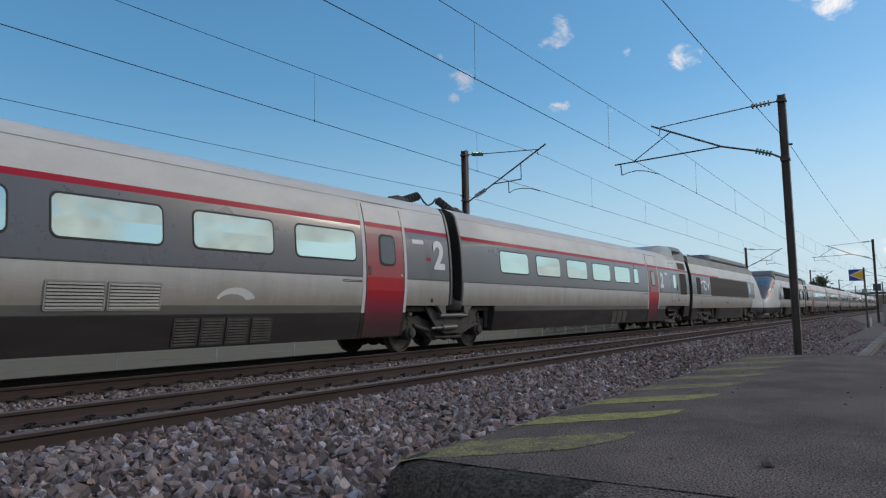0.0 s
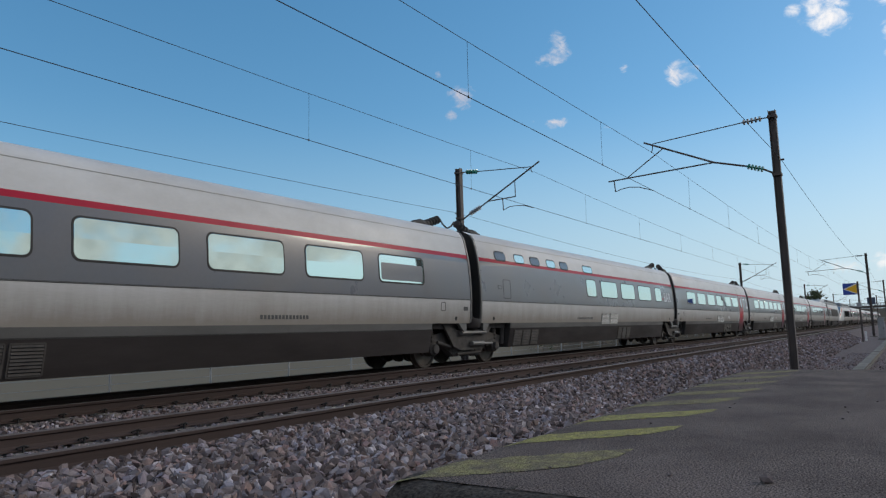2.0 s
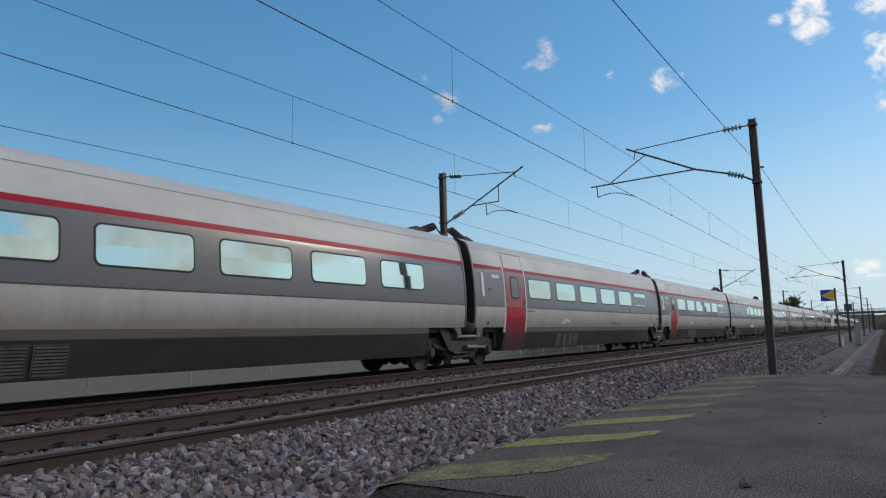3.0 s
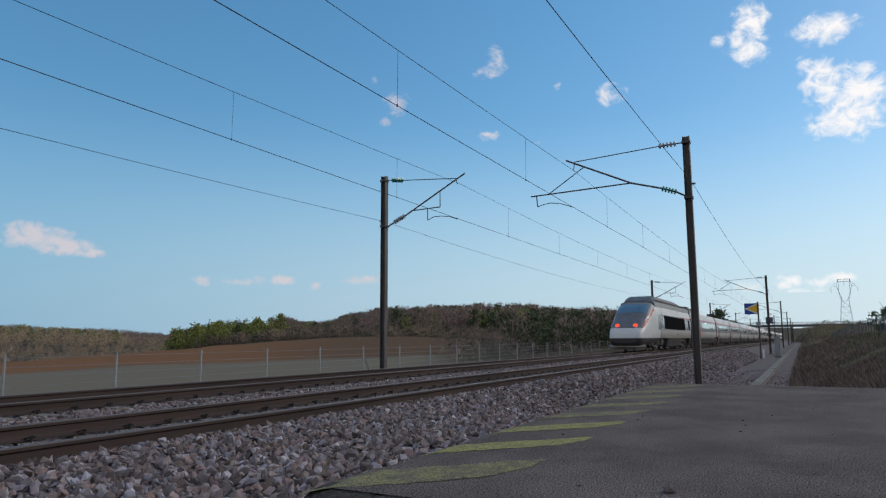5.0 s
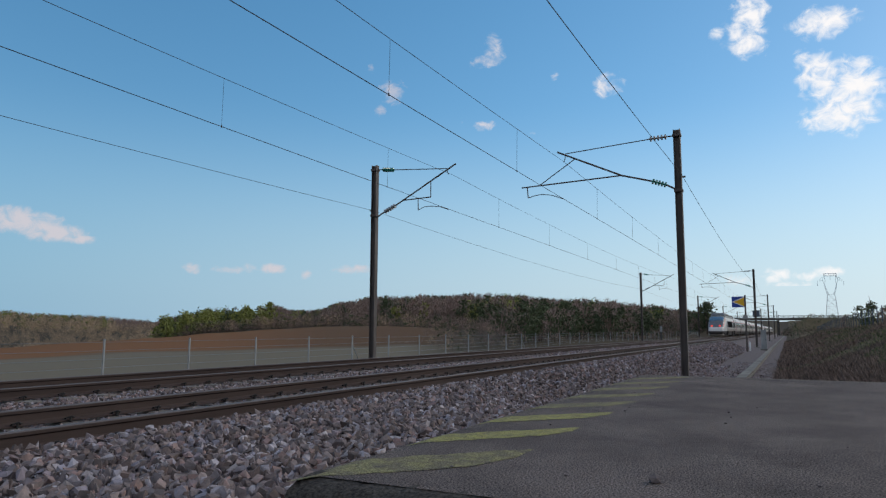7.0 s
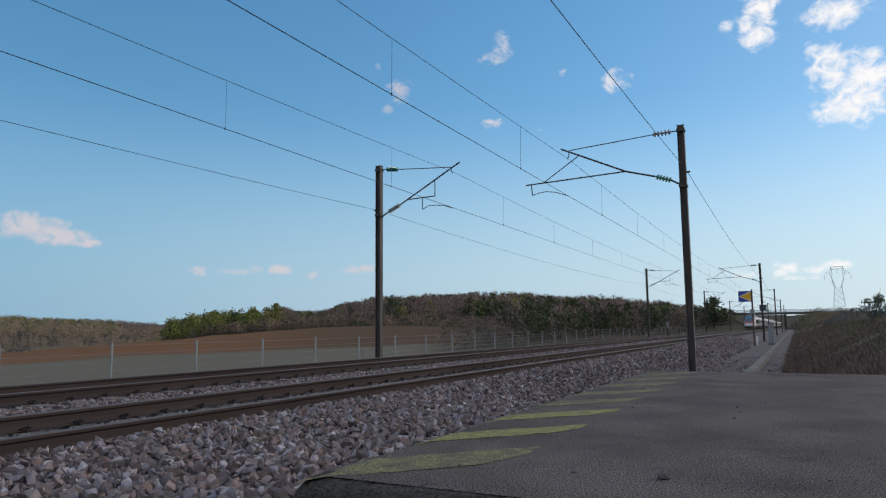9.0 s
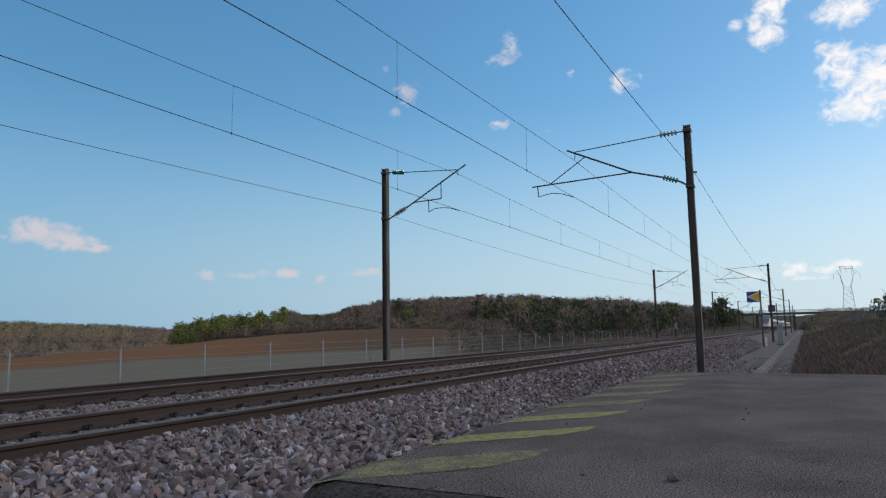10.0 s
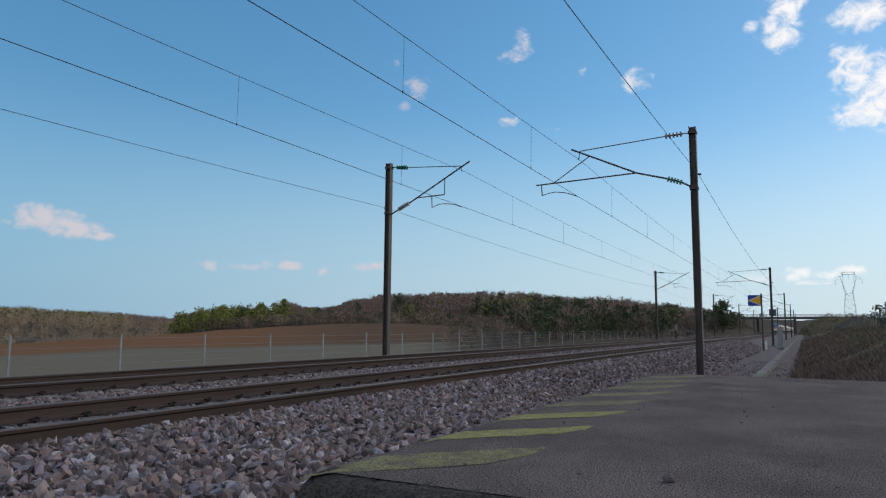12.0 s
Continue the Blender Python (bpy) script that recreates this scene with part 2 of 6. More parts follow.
M = dict(
    asphalt=mat("asphalt", (0.165, 0.134, 0.122), 0.92, second=(0.1, 0.082, 0.076), scale=1.4, amount=1.0, bump=1.0, bump_scale=100, fine=2.8, spec=0.08),
    yellow=mat("yellow_paint", (0.34, 0.315, 0.11), 0.85, second=(0.2, 0.175, 0.11), scale=16, amount=1.0, bump=1.0, bump_scale=100, fine=1.7, spec=0.08),
    yellow_faded=mat("faded_yellow_paint", (0.26, 0.235, 0.115), 0.85, second=(0.145, 0.12, 0.1), scale=9, amount=1.0, bump=1.0, bump_scale=100, fine=1.7, spec=0.08),
    kerb=mat("platform_concrete", (0.12, 0.112, 0.118), 0.9, second=(0.04, 0.037, 0.04), scale=4, amount=1.0, bump=0.6, bump_scale=50, stretch=(2, 2, 0.5), spec=0.08),
    moss=mat("dark_moss_and_dirt", (0.085, 0.075, 0.066), 0.95, second=(0.04, 0.035, 0.033), scale=14, amount=0.9, bump=1, bump_scale=60, fine=1.4, spec=0.08),
    ballast=mat("ballast_bed", (0.19, 0.158, 0.155), 0.95, second=(0.095, 0.078, 0.078), scale=9, amount=0.9, bump=1, bump_scale=22, fine=0.5, spec=0.08),
    rail=mat("rusty_rail", (0.075, 0.055, 0.05), 0.85, second=(0.05, 0.038, 0.036), scale=3, amount=0.8, bump=0.3, bump_scale=60, stretch=(1, 0.1, 1), spec=0.08),
    railtop=mat("polished_rail_head", (0.13, 0.108, 0.102), 0.6, 0.35, second=(0.085, 0.07, 0.066), scale=4, amount=0.6, stretch=(1, 0.05, 1)),
    sleeper=mat("sleeper_concrete", (0.24, 0.22, 0.2), 0.9, second=(0.13, 0.11, 0.1), scale=5, amount=0.9, bump=0.4, random=0.08, spec=0.08),
    clip=mat("clip_steel", (0.03, 0.028, 0.027), 0.7, 0.3),
    mast=mat("weathered_mast", (0.1, 0.085, 0.08), 0.7, 0.2, second=(0.05, 0.042, 0.042), scale=2, amount=0.9, bump=0.2, stretch=(3, 3, 0.5)),
    wire=mat("copper_wire", (0.045, 0.04, 0.04), 0.6, 0.4),
    glassgreen=mat("green_glass", (0.02, 0.21, 0.17), 0.2, second=(0.01, 0.13, 0.11)),
    galva=mat("galvanised_steel", (0.3, 0.31, 0.32), 0.55, 0.5, second=(0.2, 0.21, 0.22), scale=5),
    concrete=mat("concrete", (0.21, 0.2, 0.185), 0.9, second=(0.12, 0.115, 0.11), scale=2, amount=0.8, bump=0.3),
    grass=mat("verge_grass", (0.085, 0.09, 0.045), 0.95, second=(0.12, 0.1, 0.06), scale=0.6, amount=0.8, bump=1, bump_scale=9, fine=0.4, spec=0.08),
    paint_white=mat("white_body_paint", (0.62, 0.61, 0.605), 0.46, 0.0, second=(0.48, 0.465, 0.45), scale=1.2, amount=0.6, stretch=(1, 0.5, 1), coat=0.0, bump_scale=25, fine=0.05, spec=0.22),
    paint_silver=mat("silver_body_paint", (0.53, 0.52, 0.51), 0.45, 0.0, second=(0.4, 0.375, 0.345), scale=0.9, amount=0.6, stretch=(1, 0.3, 2.2), coat=0.0, bump_scale=25, fine=0.08, spec=0.22),
    paint_grey=mat("slate_grey_paint", (0.105, 0.108, 0.126), 0.3, 0.0, second=(0.125, 0.112, 0.108), scale=0.9, amount=0.6, stretch=(1, 0.8, 0.7), coat=0.25, bump_scale=25, fine=0.06),
    paint_red=mat("red_body_paint", (0.42, 0.016, 0.045), 0.4, second=(0.3, 0.012, 0.035), scale=2, amount=0.5, coat=0.0, spec=0.12),
    skirt_mid=mat("mid_grey_skirt", (0.115, 0.11, 0.105), 0.5, second=(0.075, 0.07, 0.065), scale=1.5, amount=0.7, stretch=(1, 0.5, 2)),
    grille_grey=mat("grey_louvre_paint", (0.3, 0.29, 0.27), 0.5, second=(0.2, 0.185, 0.17), scale=3),
    skirt=mat("dirty_dark_skirt", (0.043, 0.036, 0.035), 0.66, second=(0.027, 0.023, 0.022), scale=1.4, amount=0.8, stretch=(1, 0.4, 2), bump=0.1, spec=0.12),
    black=mat("black_rubber", (0.022, 0.021, 0.021), 0.7, second=(0.042, 0.037, 0.034), scale=4),
    under=mat("grimy_underframe", (0.068, 0.059, 0.053), 0.85, second=(0.036, 0.032, 0.03), scale=5, amount=0.9, bump=0.4),
    wheel=mat("worn_wheel_steel", (0.1, 0.083, 0.07), 0.6, 0.4, second=(0.05, 0.04, 0.035), scale=6),
    pane=mat("coated_window_glass", (0.58, 0.71, 0.65), 0.03, 0.92, second=(0.53, 0.66, 0.6), scale=0.8, amount=0.4, fine=0.01, rough_var=0.01),
    darkpane=mat("dark_window_glass", (0.03, 0.034, 0.038), 0.05, 0.0, second=(0.025, 0.03, 0.032), fine=0.02, rough_var=0.01, coat=0.6),
    letter=mat("white_lettering", (0.72, 0.73, 0.75), 0.5, second=(0.6, 0.6, 0.62), scale=6, amount=0.4),
    label_dark=mat("dark_marking", (0.06, 0.06, 0.06), 0.6),
    roof_grey=mat("grey_roof_fairing", (0.145, 0.14, 0.138), 0.5, second=(0.085, 0.08, 0.076), scale=1.4, amount=0.8, stretch=(1, 0.5, 1)),
    tail=mat("red_tail_lamp", (1.0, 0.06, 0.03), 0.3, emit=1.4),
    signblue=mat("blue_sign_enamel", (0.012, 0.05, 0.32), 0.4, second=(0.01, 0.04, 0.25)),
    signyellow=mat("yellow_sign_enamel", (0.75, 0.42, 0.01), 0.4, second=(0.65, 0.36, 0.01)),
    bark=mat("bark", (0.11, 0.088, 0.075), 0.9, second=(0.045, 0.036, 0.03), scale=5, spec=0.08),
    twig=mat("bare_twigs", (0.3, 0.215, 0.18), 0.95, second=(0.185, 0.138, 0.125), scale=0.05, amount=0.9, island=0.3, spec=0.08),
    leaf=mat("green_foliage", (0.25, 0.26, 0.075), 0.9, second=(0.15, 0.17, 0.06), scale=0.06, amount=0.9, island=0.35, spec=0.08),
    pine=mat("dark_pine_needles", (0.088, 0.104, 0.056), 0.9, second=(0.06, 0.076, 0.046), scale=0.06, amount=0.9, island=0.3, spec=0.08),
    scrub=mat("dry_scrub", (0.5, 0.36, 0.24), 0.95, second=(0.34, 0.25, 0.17), scale=0.06, amount=0.9, island=0.3, spec=0.08),
)
def height_layers(m, stops, patchy):
    """Lays paint colours by height on the car side (stops: z, colour, amount over the paint below), with uneven, streaky borders."""
    nt = m.node_tree
    hsv = next(n for n in nt.nodes if n.bl_idname == "ShaderNodeHueSaturation")
    under = hsv.inputs["Color"].links[0].from_socket
    tc = nt.nodes.new("ShaderNodeTexCoord")
    sep = nt.nodes.new("ShaderNodeSeparateXYZ")
    nt.links.new(tc.outputs["Object"], sep.inputs[0])
    mp = nt.nodes.new("ShaderNodeMapping")
    mp.inputs["Scale"].default_value = (1, 2.2, 0.35)
    nt.links.new(tc.outputs["Object"], mp.inputs[0])
    streak = nt.nodes.new("ShaderNodeTexNoise")
    streak.inputs["Scale"].default_value, streak.inputs["Detail"].default_value, streak.inputs["Roughness"].default_value = 1.6, 7, 0.65
    nt.links.new(mp.outputs[0], streak.inputs["Vector"])
    z = math_node(nt, "ADD", sep.outputs[2], math_node(nt, "MULTIPLY_ADD", streak.outputs[0], 2 * patchy, -patchy))
    ramp = nt.nodes.new("ShaderNodeValToRGB")
    els = ramp.color_ramp.elements
    while len(els) < len(stops):
        els.new(0.5)
    for e, (h, c, k) in zip(els, stops):
        e.position, e.color = h / 4.0, (*c, k)
    nt.links.new(math_node(nt, "MULTIPLY", z, 0.25), ramp.inputs[0])
    mix = nt.nodes.new("ShaderNodeMix")
    mix.data_type = "RGBA"
    nt.links.new(ramp.outputs["Alpha"], mix.inputs[0])
    nt.links.new(under, mix.inputs[6])
    nt.links.new(ramp.outputs["Color"], mix.inputs[7])
    nt.links.new(mix.outputs[2], hsv.inputs["Color"])
    return m


# brake dust and road film on the lower silver panels, in streaks, with the curved side's shade mixed into the colour
DUST_AND_SHADE = (0.21, 0.175, 0.14)
height_layers(M["paint_silver"], [(0.9, DUST_AND_SHADE, 0.85), (1.15, DUST_AND_SHADE, 0.78), (1.38, DUST_AND_SHADE, 0.4), (1.66, DUST_AND_SHADE, 0.0)], 0.22)
# the nose is white with a dark painted foot
M["nose_paint"] = height_layers(mat("white_nose_paint", (0.62, 0.61, 0.605), 0.42, second=(0.48, 0.465, 0.45), scale=1.2, amount=0.6, spec=0.25),
                                [(0.3, (0.043, 0.036, 0.035), 1.0), (0.94, (0.043, 0.036, 0.035), 1.0), (0.96, (0.043, 0.036, 0.035), 0.0)], 0.0)
# door leaf: dull violet red round the window, bright red below, darker and greyer towards the sill
M["door_red"] = height_layers(mat("graded_red_door_paint", (0.46, 0.018, 0.03), 0.35, second=(0.36, 0.014, 0.026), scale=2.5, amount=0.5, coat=0.1, spec=0.25),
                              [(0.55, (0.06, 0.045, 0.045), 0.95), (0.85, (0.09, 0.04, 0.05), 0.9), (1.15, (0.16, 0.03, 0.06), 0.6), (1.45, (0.3, 0.02, 0.035), 0.1),
                               (1.67, (0.42, 0.02, 0.03), 0.0), (1.69, (0.36, 0.07, 0.075), 0.9), (2.2, (0.3, 0.075, 0.085), 0.95), (2.7, (0.3, 0.16, 0.17), 1.0)], 0.02)


def stone_material():
    """Crushed granite: each stone takes its own grey, buff, rose or blue-grey."""
    m = mat("ballast_stone", (0.2, 0.18, 0.17), 0.88, second=(0.13, 0.115, 0.11), scale=16, amount=0.8, bump=0.5, bump_scale=90, fine=0.18, island=0.3, spec=0.25)
    nt = m.node_tree
    mix = next(n for n in nt.nodes if n.bl_idname == "ShaderNodeMix")
    ge = nt.nodes.new("ShaderNodeNewGeometry")
    ramp = nt.nodes.new("ShaderNodeValToRGB")
    cols = [(0, (0.124, 0.095, 0.098)), (0.2, (0.260, 0.189, 0.169)), (0.4, (0.243, 0.209, 0.226)), (0.58, (0.334, 0.263, 0.246)), (0.72, (0.299, 0.187, 0.168)), (0.85, (0.246, 0.231, 0.278)), (1, (0.469, 0.421, 0.436))]
    els = ramp.color_ramp.elements
    while len(els) < len(cols):
        els.new(0.5)
    for e, (p, c) in zip(els, cols):
        e.position, e.color = p, (*c, 1)
    nt.links.new(ge.outputs["Random Per Island"], ramp.inputs[0])
    nt.links.new(ramp.outputs[0], mix.inputs[6])
    return m


M["stone"] = stone_material()
# steel of the far pylons, its colour lightened to hold the air's haze
M["haze_steel"] = mat("hazed_steel_lattice", (0.55, 0.58, 0.62), 0.6, 0.2, second=(0.45, 0.48, 0.52), scale=2)
M["fairing"] = mat("pale_fairing_paint", (0.4, 0.43, 0.44), 0.45, second=(0.27, 0.28, 0.28), scale=1.5, amount=0.7, stretch=(1, 0.5, 1), spec=0.25)
M["windscreen"] = mat("reflective_windscreen_glass", (0.3, 0.32, 0.33), 0.06, 0.8, second=(0.25, 0.27, 0.28), fine=0.02, rough_var=0.01)
M["nose_mask"] = mat("dirty_grey_nose_paint", (0.15, 0.13, 0.125), 0.4, second=(0.09, 0.075, 0.07), scale=2.5, amount=0.8, coat=0.2)
M["slate"] = mat("slate_blue_enamel", (0.05, 0.075, 0.12), 0.5, second=(0.035, 0.055, 0.09))
M["bridge"] = mat("weathered_bridge_concrete", (0.12, 0.115, 0.108), 0.9, second=(0.07, 0.066, 0.062), scale=0.5, amount=0.9, spec=0.08)
M["trough"] = mat("trough_concrete", (0.25, 0.235, 0.21), 0.9, second=(0.16, 0.15, 0.135), scale=2, amount=0.9, random=0.15, spec=0.08)


# ---------------------------------------------------------------- mesh helpers
def part(name, bm, material, parent=None, label="", smooth=False):
    me = bpy.data.meshes.new(name)
    bmesh.ops.recalc_face_normals(bm, faces=bm.faces)
    for e in bm.edges:
        if e.calc_face_angle(0.0) > 0.6:
            e.smooth = False
    if smooth:
        for f in bm.faces:
            f.smooth = True
    bm.to_mesh(me)
    bm.free()
    for m in (material if isinstance(material, (list, tuple)) else (material,)):
        me.materials.append(m)
    ob = new(name, me)
    if parent is not None:
        ob.parent = parent
    if label:
        tagged(ob, label)
    return ob


def add_box(bm, x0, x1, y0, y1, z0, z1, mi=0, bevel=0.0):
    vs = [bm.verts.new(p) for p in ((x0, y0, z0), (x1, y0, z0), (x1, y1, z0), (x0, y1, z0), (x0, y0, z1), (x1, y0, z1), (x1, y1, z1), (x0, y1, z1))]
    fs = [bm.faces.new([vs[i] for i in q]) for q in ((3, 2, 1, 0), (4, 5, 6, 7), (0, 1, 5, 4), (1, 2, 6, 5), (2, 3, 7, 6), (3, 0, 4, 7))]
    for f in fs:
        f.material_index = mi
    if bevel:
        es = list({e for f in fs for e in f.edges})
        bmesh.ops.bevel(bm, geom=es, offset=bevel, segments=2, profile=0.5, affect="EDGES")
    return fs


def loft(bm, rings, closed=True, caps=True, mi=0):
    """Skin over rings of equal count; returns the faces row by row."""
    vs = [[bm.verts.new(p) for p in r] for r in rings]
    n = len(vs[0])
    rows = []
    for a, b in zip(vs, vs[1:]):
        row = []
        for i in range(n if closed else n - 1):
            f = bm.faces.new((a[i], a[(i + 1) % n], b[(i + 1) % n], b[i]))
            f.material_index = mi
            row.append(f)
        rows.append(row)
    if caps and closed:
        for r in (vs[0], vs[-1]):
            f = bm.faces.new(r)
            f.material_index = mi
    return rows


def tube(bm, pts, r, n=6, mi=0):
    pts = [Vector(p) for p in pts]
    rings = []
    for i, p in enumerate(pts):
        d = (pts[min(i + 1, len(pts) - 1)] - pts[max(i - 1, 0)]).normalized()
        u = d.cross(Vector((0, 0, 1)) if abs(d.z) < 0.9 else Vector((1, 0, 0))).normalized()
        v = d.cross(u)
        rr = r[i] if isinstance(r, (list, tuple)) else r
        rings.append([p + (u * math.cos(a) + v * math.sin(a)) * rr for a in (2 * math.pi * k / n for k in range(n))])
    loft(bm, rings, mi=mi)


def disc(bm, c, axis, profile, n=12, mi=0):
    """A turned solid: profile is (along the axis, radius)."""
    axis = Vector(axis).normalized()
    u = axis.cross(Vector((0, 0, 1)) if abs(axis.z) < 0.9 else Vector((1, 0, 0))).normalized()
    v = axis.cross(u)
    rings = [[Vector(c) + axis * a + (u * math.cos(t) + v * math.sin(t)) * r for t in (2 * math.pi * k / n for k in range(n))] for a, r in profile]
    loft(bm, rings, mi=mi)


def thing(name, m, label, category, group="", kind=""):
    ob = new(name)
    ob.empty_display_size = 0.2
    ob.matrix_world = m
    return tagged(ob, label, category, group, kind)


def smoothstep(a, b, v):
    t = min(1.0, max(0.0, (v - a) / (b - a)))
    return t * t * (3 - 2 * t)


def curve(v, table):
    for (a, p), (b, q) in zip(table, table[1:]):
        if v <= b:
            return p if v <= a else p + (q - p) * smoothstep(a, b, v)
    return table[-1][1]
# ---------------------------------------------------------------- ground
def ballast_z(x, y):
    """Height of the ballast bed across the line."""
    rows = [(-14.4, -0.78), (-13.4, -0.62), (-12.5, -0.2), (-11.9, -0.19), (-9.8, -0.2), (-8.7, -0.23), (-7.6, -0.2), (-5.6, -0.16), (-5.3, -0.08)]
    if x <= -5.3:
        return curve(x, rows)
    near = curve(x, [(-5.3, -0.08), (-4.0, -0.09), (-3.0, -0.05), (-2.0, 0.0)])
    far = curve(x, [(-5.3, -0.08), (-5.0, -0.12), (-3.5, -0.62), (-2.9, -0.68), (-1.0, -0.72)])
    return near + (far - near) * smoothstep(7.0, 13.5, y)


def ground_z(x, y):
    """Lie of the land: the line's formation, fields to the left, a cutting's bank to the right, wooded hills behind."""
    r, az = math.hypot(x, y), -math.degrees(math.atan2(x, y))
    z = -0.95
    if x < -15:
        swell = curve(az, [(0, 0.0), (8, 0.5), (20, 2.0), (32, 2.9), (36, 2.75), (40, 2.25), (44.6, 1.45), (48.7, 0.7), (52.6, 0.1), (60, -1.0), (75, -1.5), (120, 0)])
        field = -1.3 + swell * smoothstep(40, 125, r)
        valley = -5.5 * smoothstep(128, 220, r) * smoothstep(45, 51, az)
        hill = 8.6 * smoothstep(150, 330, r) * curve(az, [(4, 0.25), (10, 0.55), (18, 0.85), (25, 1.0), (32, 0.8), (40, 0.3), (48, 0.0)])
        ridge = 15.5 * smoothstep(230, 760, r) * curve(az, [(0, 0), (10, 0.25), (40, 0.4), (49, 0.55), (54, 0.9), (60, 1.18), (80, 1.3), (120, 0.4)])
        z += (field + valley + hill + ridge + 0.95) * smoothstep(15, 21, -x)
    elif x > -0.5:
        z += 0.2 + (2.2 - 0.55 * smoothstep(70, 190, y) + 0.12 * math.sin(y * 0.06)) * smoothstep(-0.5, 6.2, x) + 5.0 * smoothstep(90, 500, r) * smoothstep(12, 70, x)
    # rising land far beyond the bridge
    z += 25.0 * smoothstep(1150, 1750, y) * smoothstep(-900, -400, x)
    # earthworks of the road bridge
    k = smoothstep(322, 342, y) * (1 - smoothstep(354, 374, y))
    up = smoothstep(-4.5, 8.4, x) if x > -10 else smoothstep(-19, -31, x) * (1 - smoothstep(-90, -160, x))
    return max(z, z + (6.9 - z) * k * up) if k * up > 0 else z


def ground_material():
    m = mat("earth", (0.068, 0.056, 0.041), 0.95, second=(0.1, 0.08, 0.055), scale=0.35, amount=0.7, bump=1, bump_scale=4, fine=0.35, spec=0.04)
    nt = m.node_tree
    b = nt.nodes["Principled BSDF"]
    base = b.inputs["Base Color"].links[0].from_socket
    at = nt.nodes.new("ShaderNodeAttribute")
    at.attribute_name = "cover"
    sep = nt.nodes.new("ShaderNodeSeparateColor")
    nt.links.new(at.outputs["Color"], sep.inputs[0])
    last = base
    for i, col in ((0, (0.27, 0.128, 0.06)), (1, (0.175, 0.148, 0.108)), (2, (0.14, 0.115, 0.068))):
        mx = nt.nodes.new("ShaderNodeMix")
        mx.data_type = "RGBA"
        nt.links.new(sep.outputs[i], mx.inputs[0])
        nt.links.new(last, mx.inputs[6])
        tint = nt.nodes.new("ShaderNodeMix")
        tint.data_type, tint.blend_type = "RGBA", "MULTIPLY"
        tint.inputs[0].default_value = 0.8
        tint.inputs[6].default_value = (*col, 1)
        g = nt.nodes.new("ShaderNodeTexNoise")
        g.inputs["Scale"].default_value, g.inputs["Detail"].default_value = (0.5, 1.1, 2.2)[i], 8
        ramp = nt.nodes.new("ShaderNodeMapRange")
        ramp.inputs["From Min"].default_value, ramp.inputs["From Max"].default_value = 0.3, 0.7
        ramp.inputs["To Min"].default_value, ramp.inputs["To Max"].default_value = 0.4, 1.6
        nt.links.new(g.outputs[0], ramp.inputs["Value"])
        nt.links.new(ramp.outputs[0], tint.inputs[7])
        nt.links.new(tint.outputs[2], mx.inputs[7])
        last = mx.outputs[2]
    nt.links.new(last, b.inputs["Base Color"])
    return m


def make_ground():
    bm = bmesh.new()
    xs = sorted(set([-2600, -1800, -1300, -1000, -800, -650, -520] + list(range(-440, -120, 10)) + list(range(-120, -24, 3)) + [-24, -22, -20, -18, -16.5, -15, -14, -10, -5, -2, -0.6, 0.1, 1, 2, 3, 4.2, 5.4, 6.6, 8, 9.5, 11, 13, 16, 20, 26, 34, 45, 60, 90, 140, 220, 350, 600, 1000, 1700, 2600]))
    ys = sorted(set([-2600, -1500, -800, -400, -200, -100, -60, -30, -15] + list(range(-8, 140, 2)) + list(range(140, 320, 6)) + list(range(320, 380, 4)) + list(range(380, 480, 10)) + [500, 540, 600, 680, 780, 900, 1050, 1300, 1700, 2300, 3200]))
    grid = [[bm.verts.new((x, y, ground_z(x, y))) for x in xs] for y in ys]
    for a, b in zip(grid, grid[1:]):
        for i in range(len(xs) - 1):
            bm.faces.new((a[i], a[i + 1], b[i + 1], b[i]))
    ob = part("ground", bm, ground_material(), smooth=True)
    cover = ob.data.color_attributes.new("cover", "FLOAT_COLOR", "POINT")
    for v, c in zip(ob.data.vertices, cover.data):
        x, y, _ = v.co
        az, r = -math.degrees(math.atan2(x, y)), math.hypot(x, y)
        edge = curve(az, [(0, 74), (28.7, 69), (32.4, 65), (45, 64.5), (52, 69), (55.6, 62), (60, 60), (80, 50)])
        plough = smoothstep(edge - 1.2, edge + 1.2, r) * smoothstep(24, 29, az) * (0.4 + 0.6 * smoothstep(33, 47, az)) * (1 - smoothstep(135, 165, r)) * smoothstep(-24, -40, x) if x < 0 else 0
        pale = (1 - smoothstep(edge - 1.2, edge + 1.2, r)) * smoothstep(24, 30, az) * (1 if x < -20 else 0)
        bank = smoothstep(0.0, 2.5, x) if x > 0 else 0
        c.color = (plough, pale, bank, 1)
    return tagged(ob, "winter fields, ploughed earth and grass banks beside the railway", "ground", kind="structure")


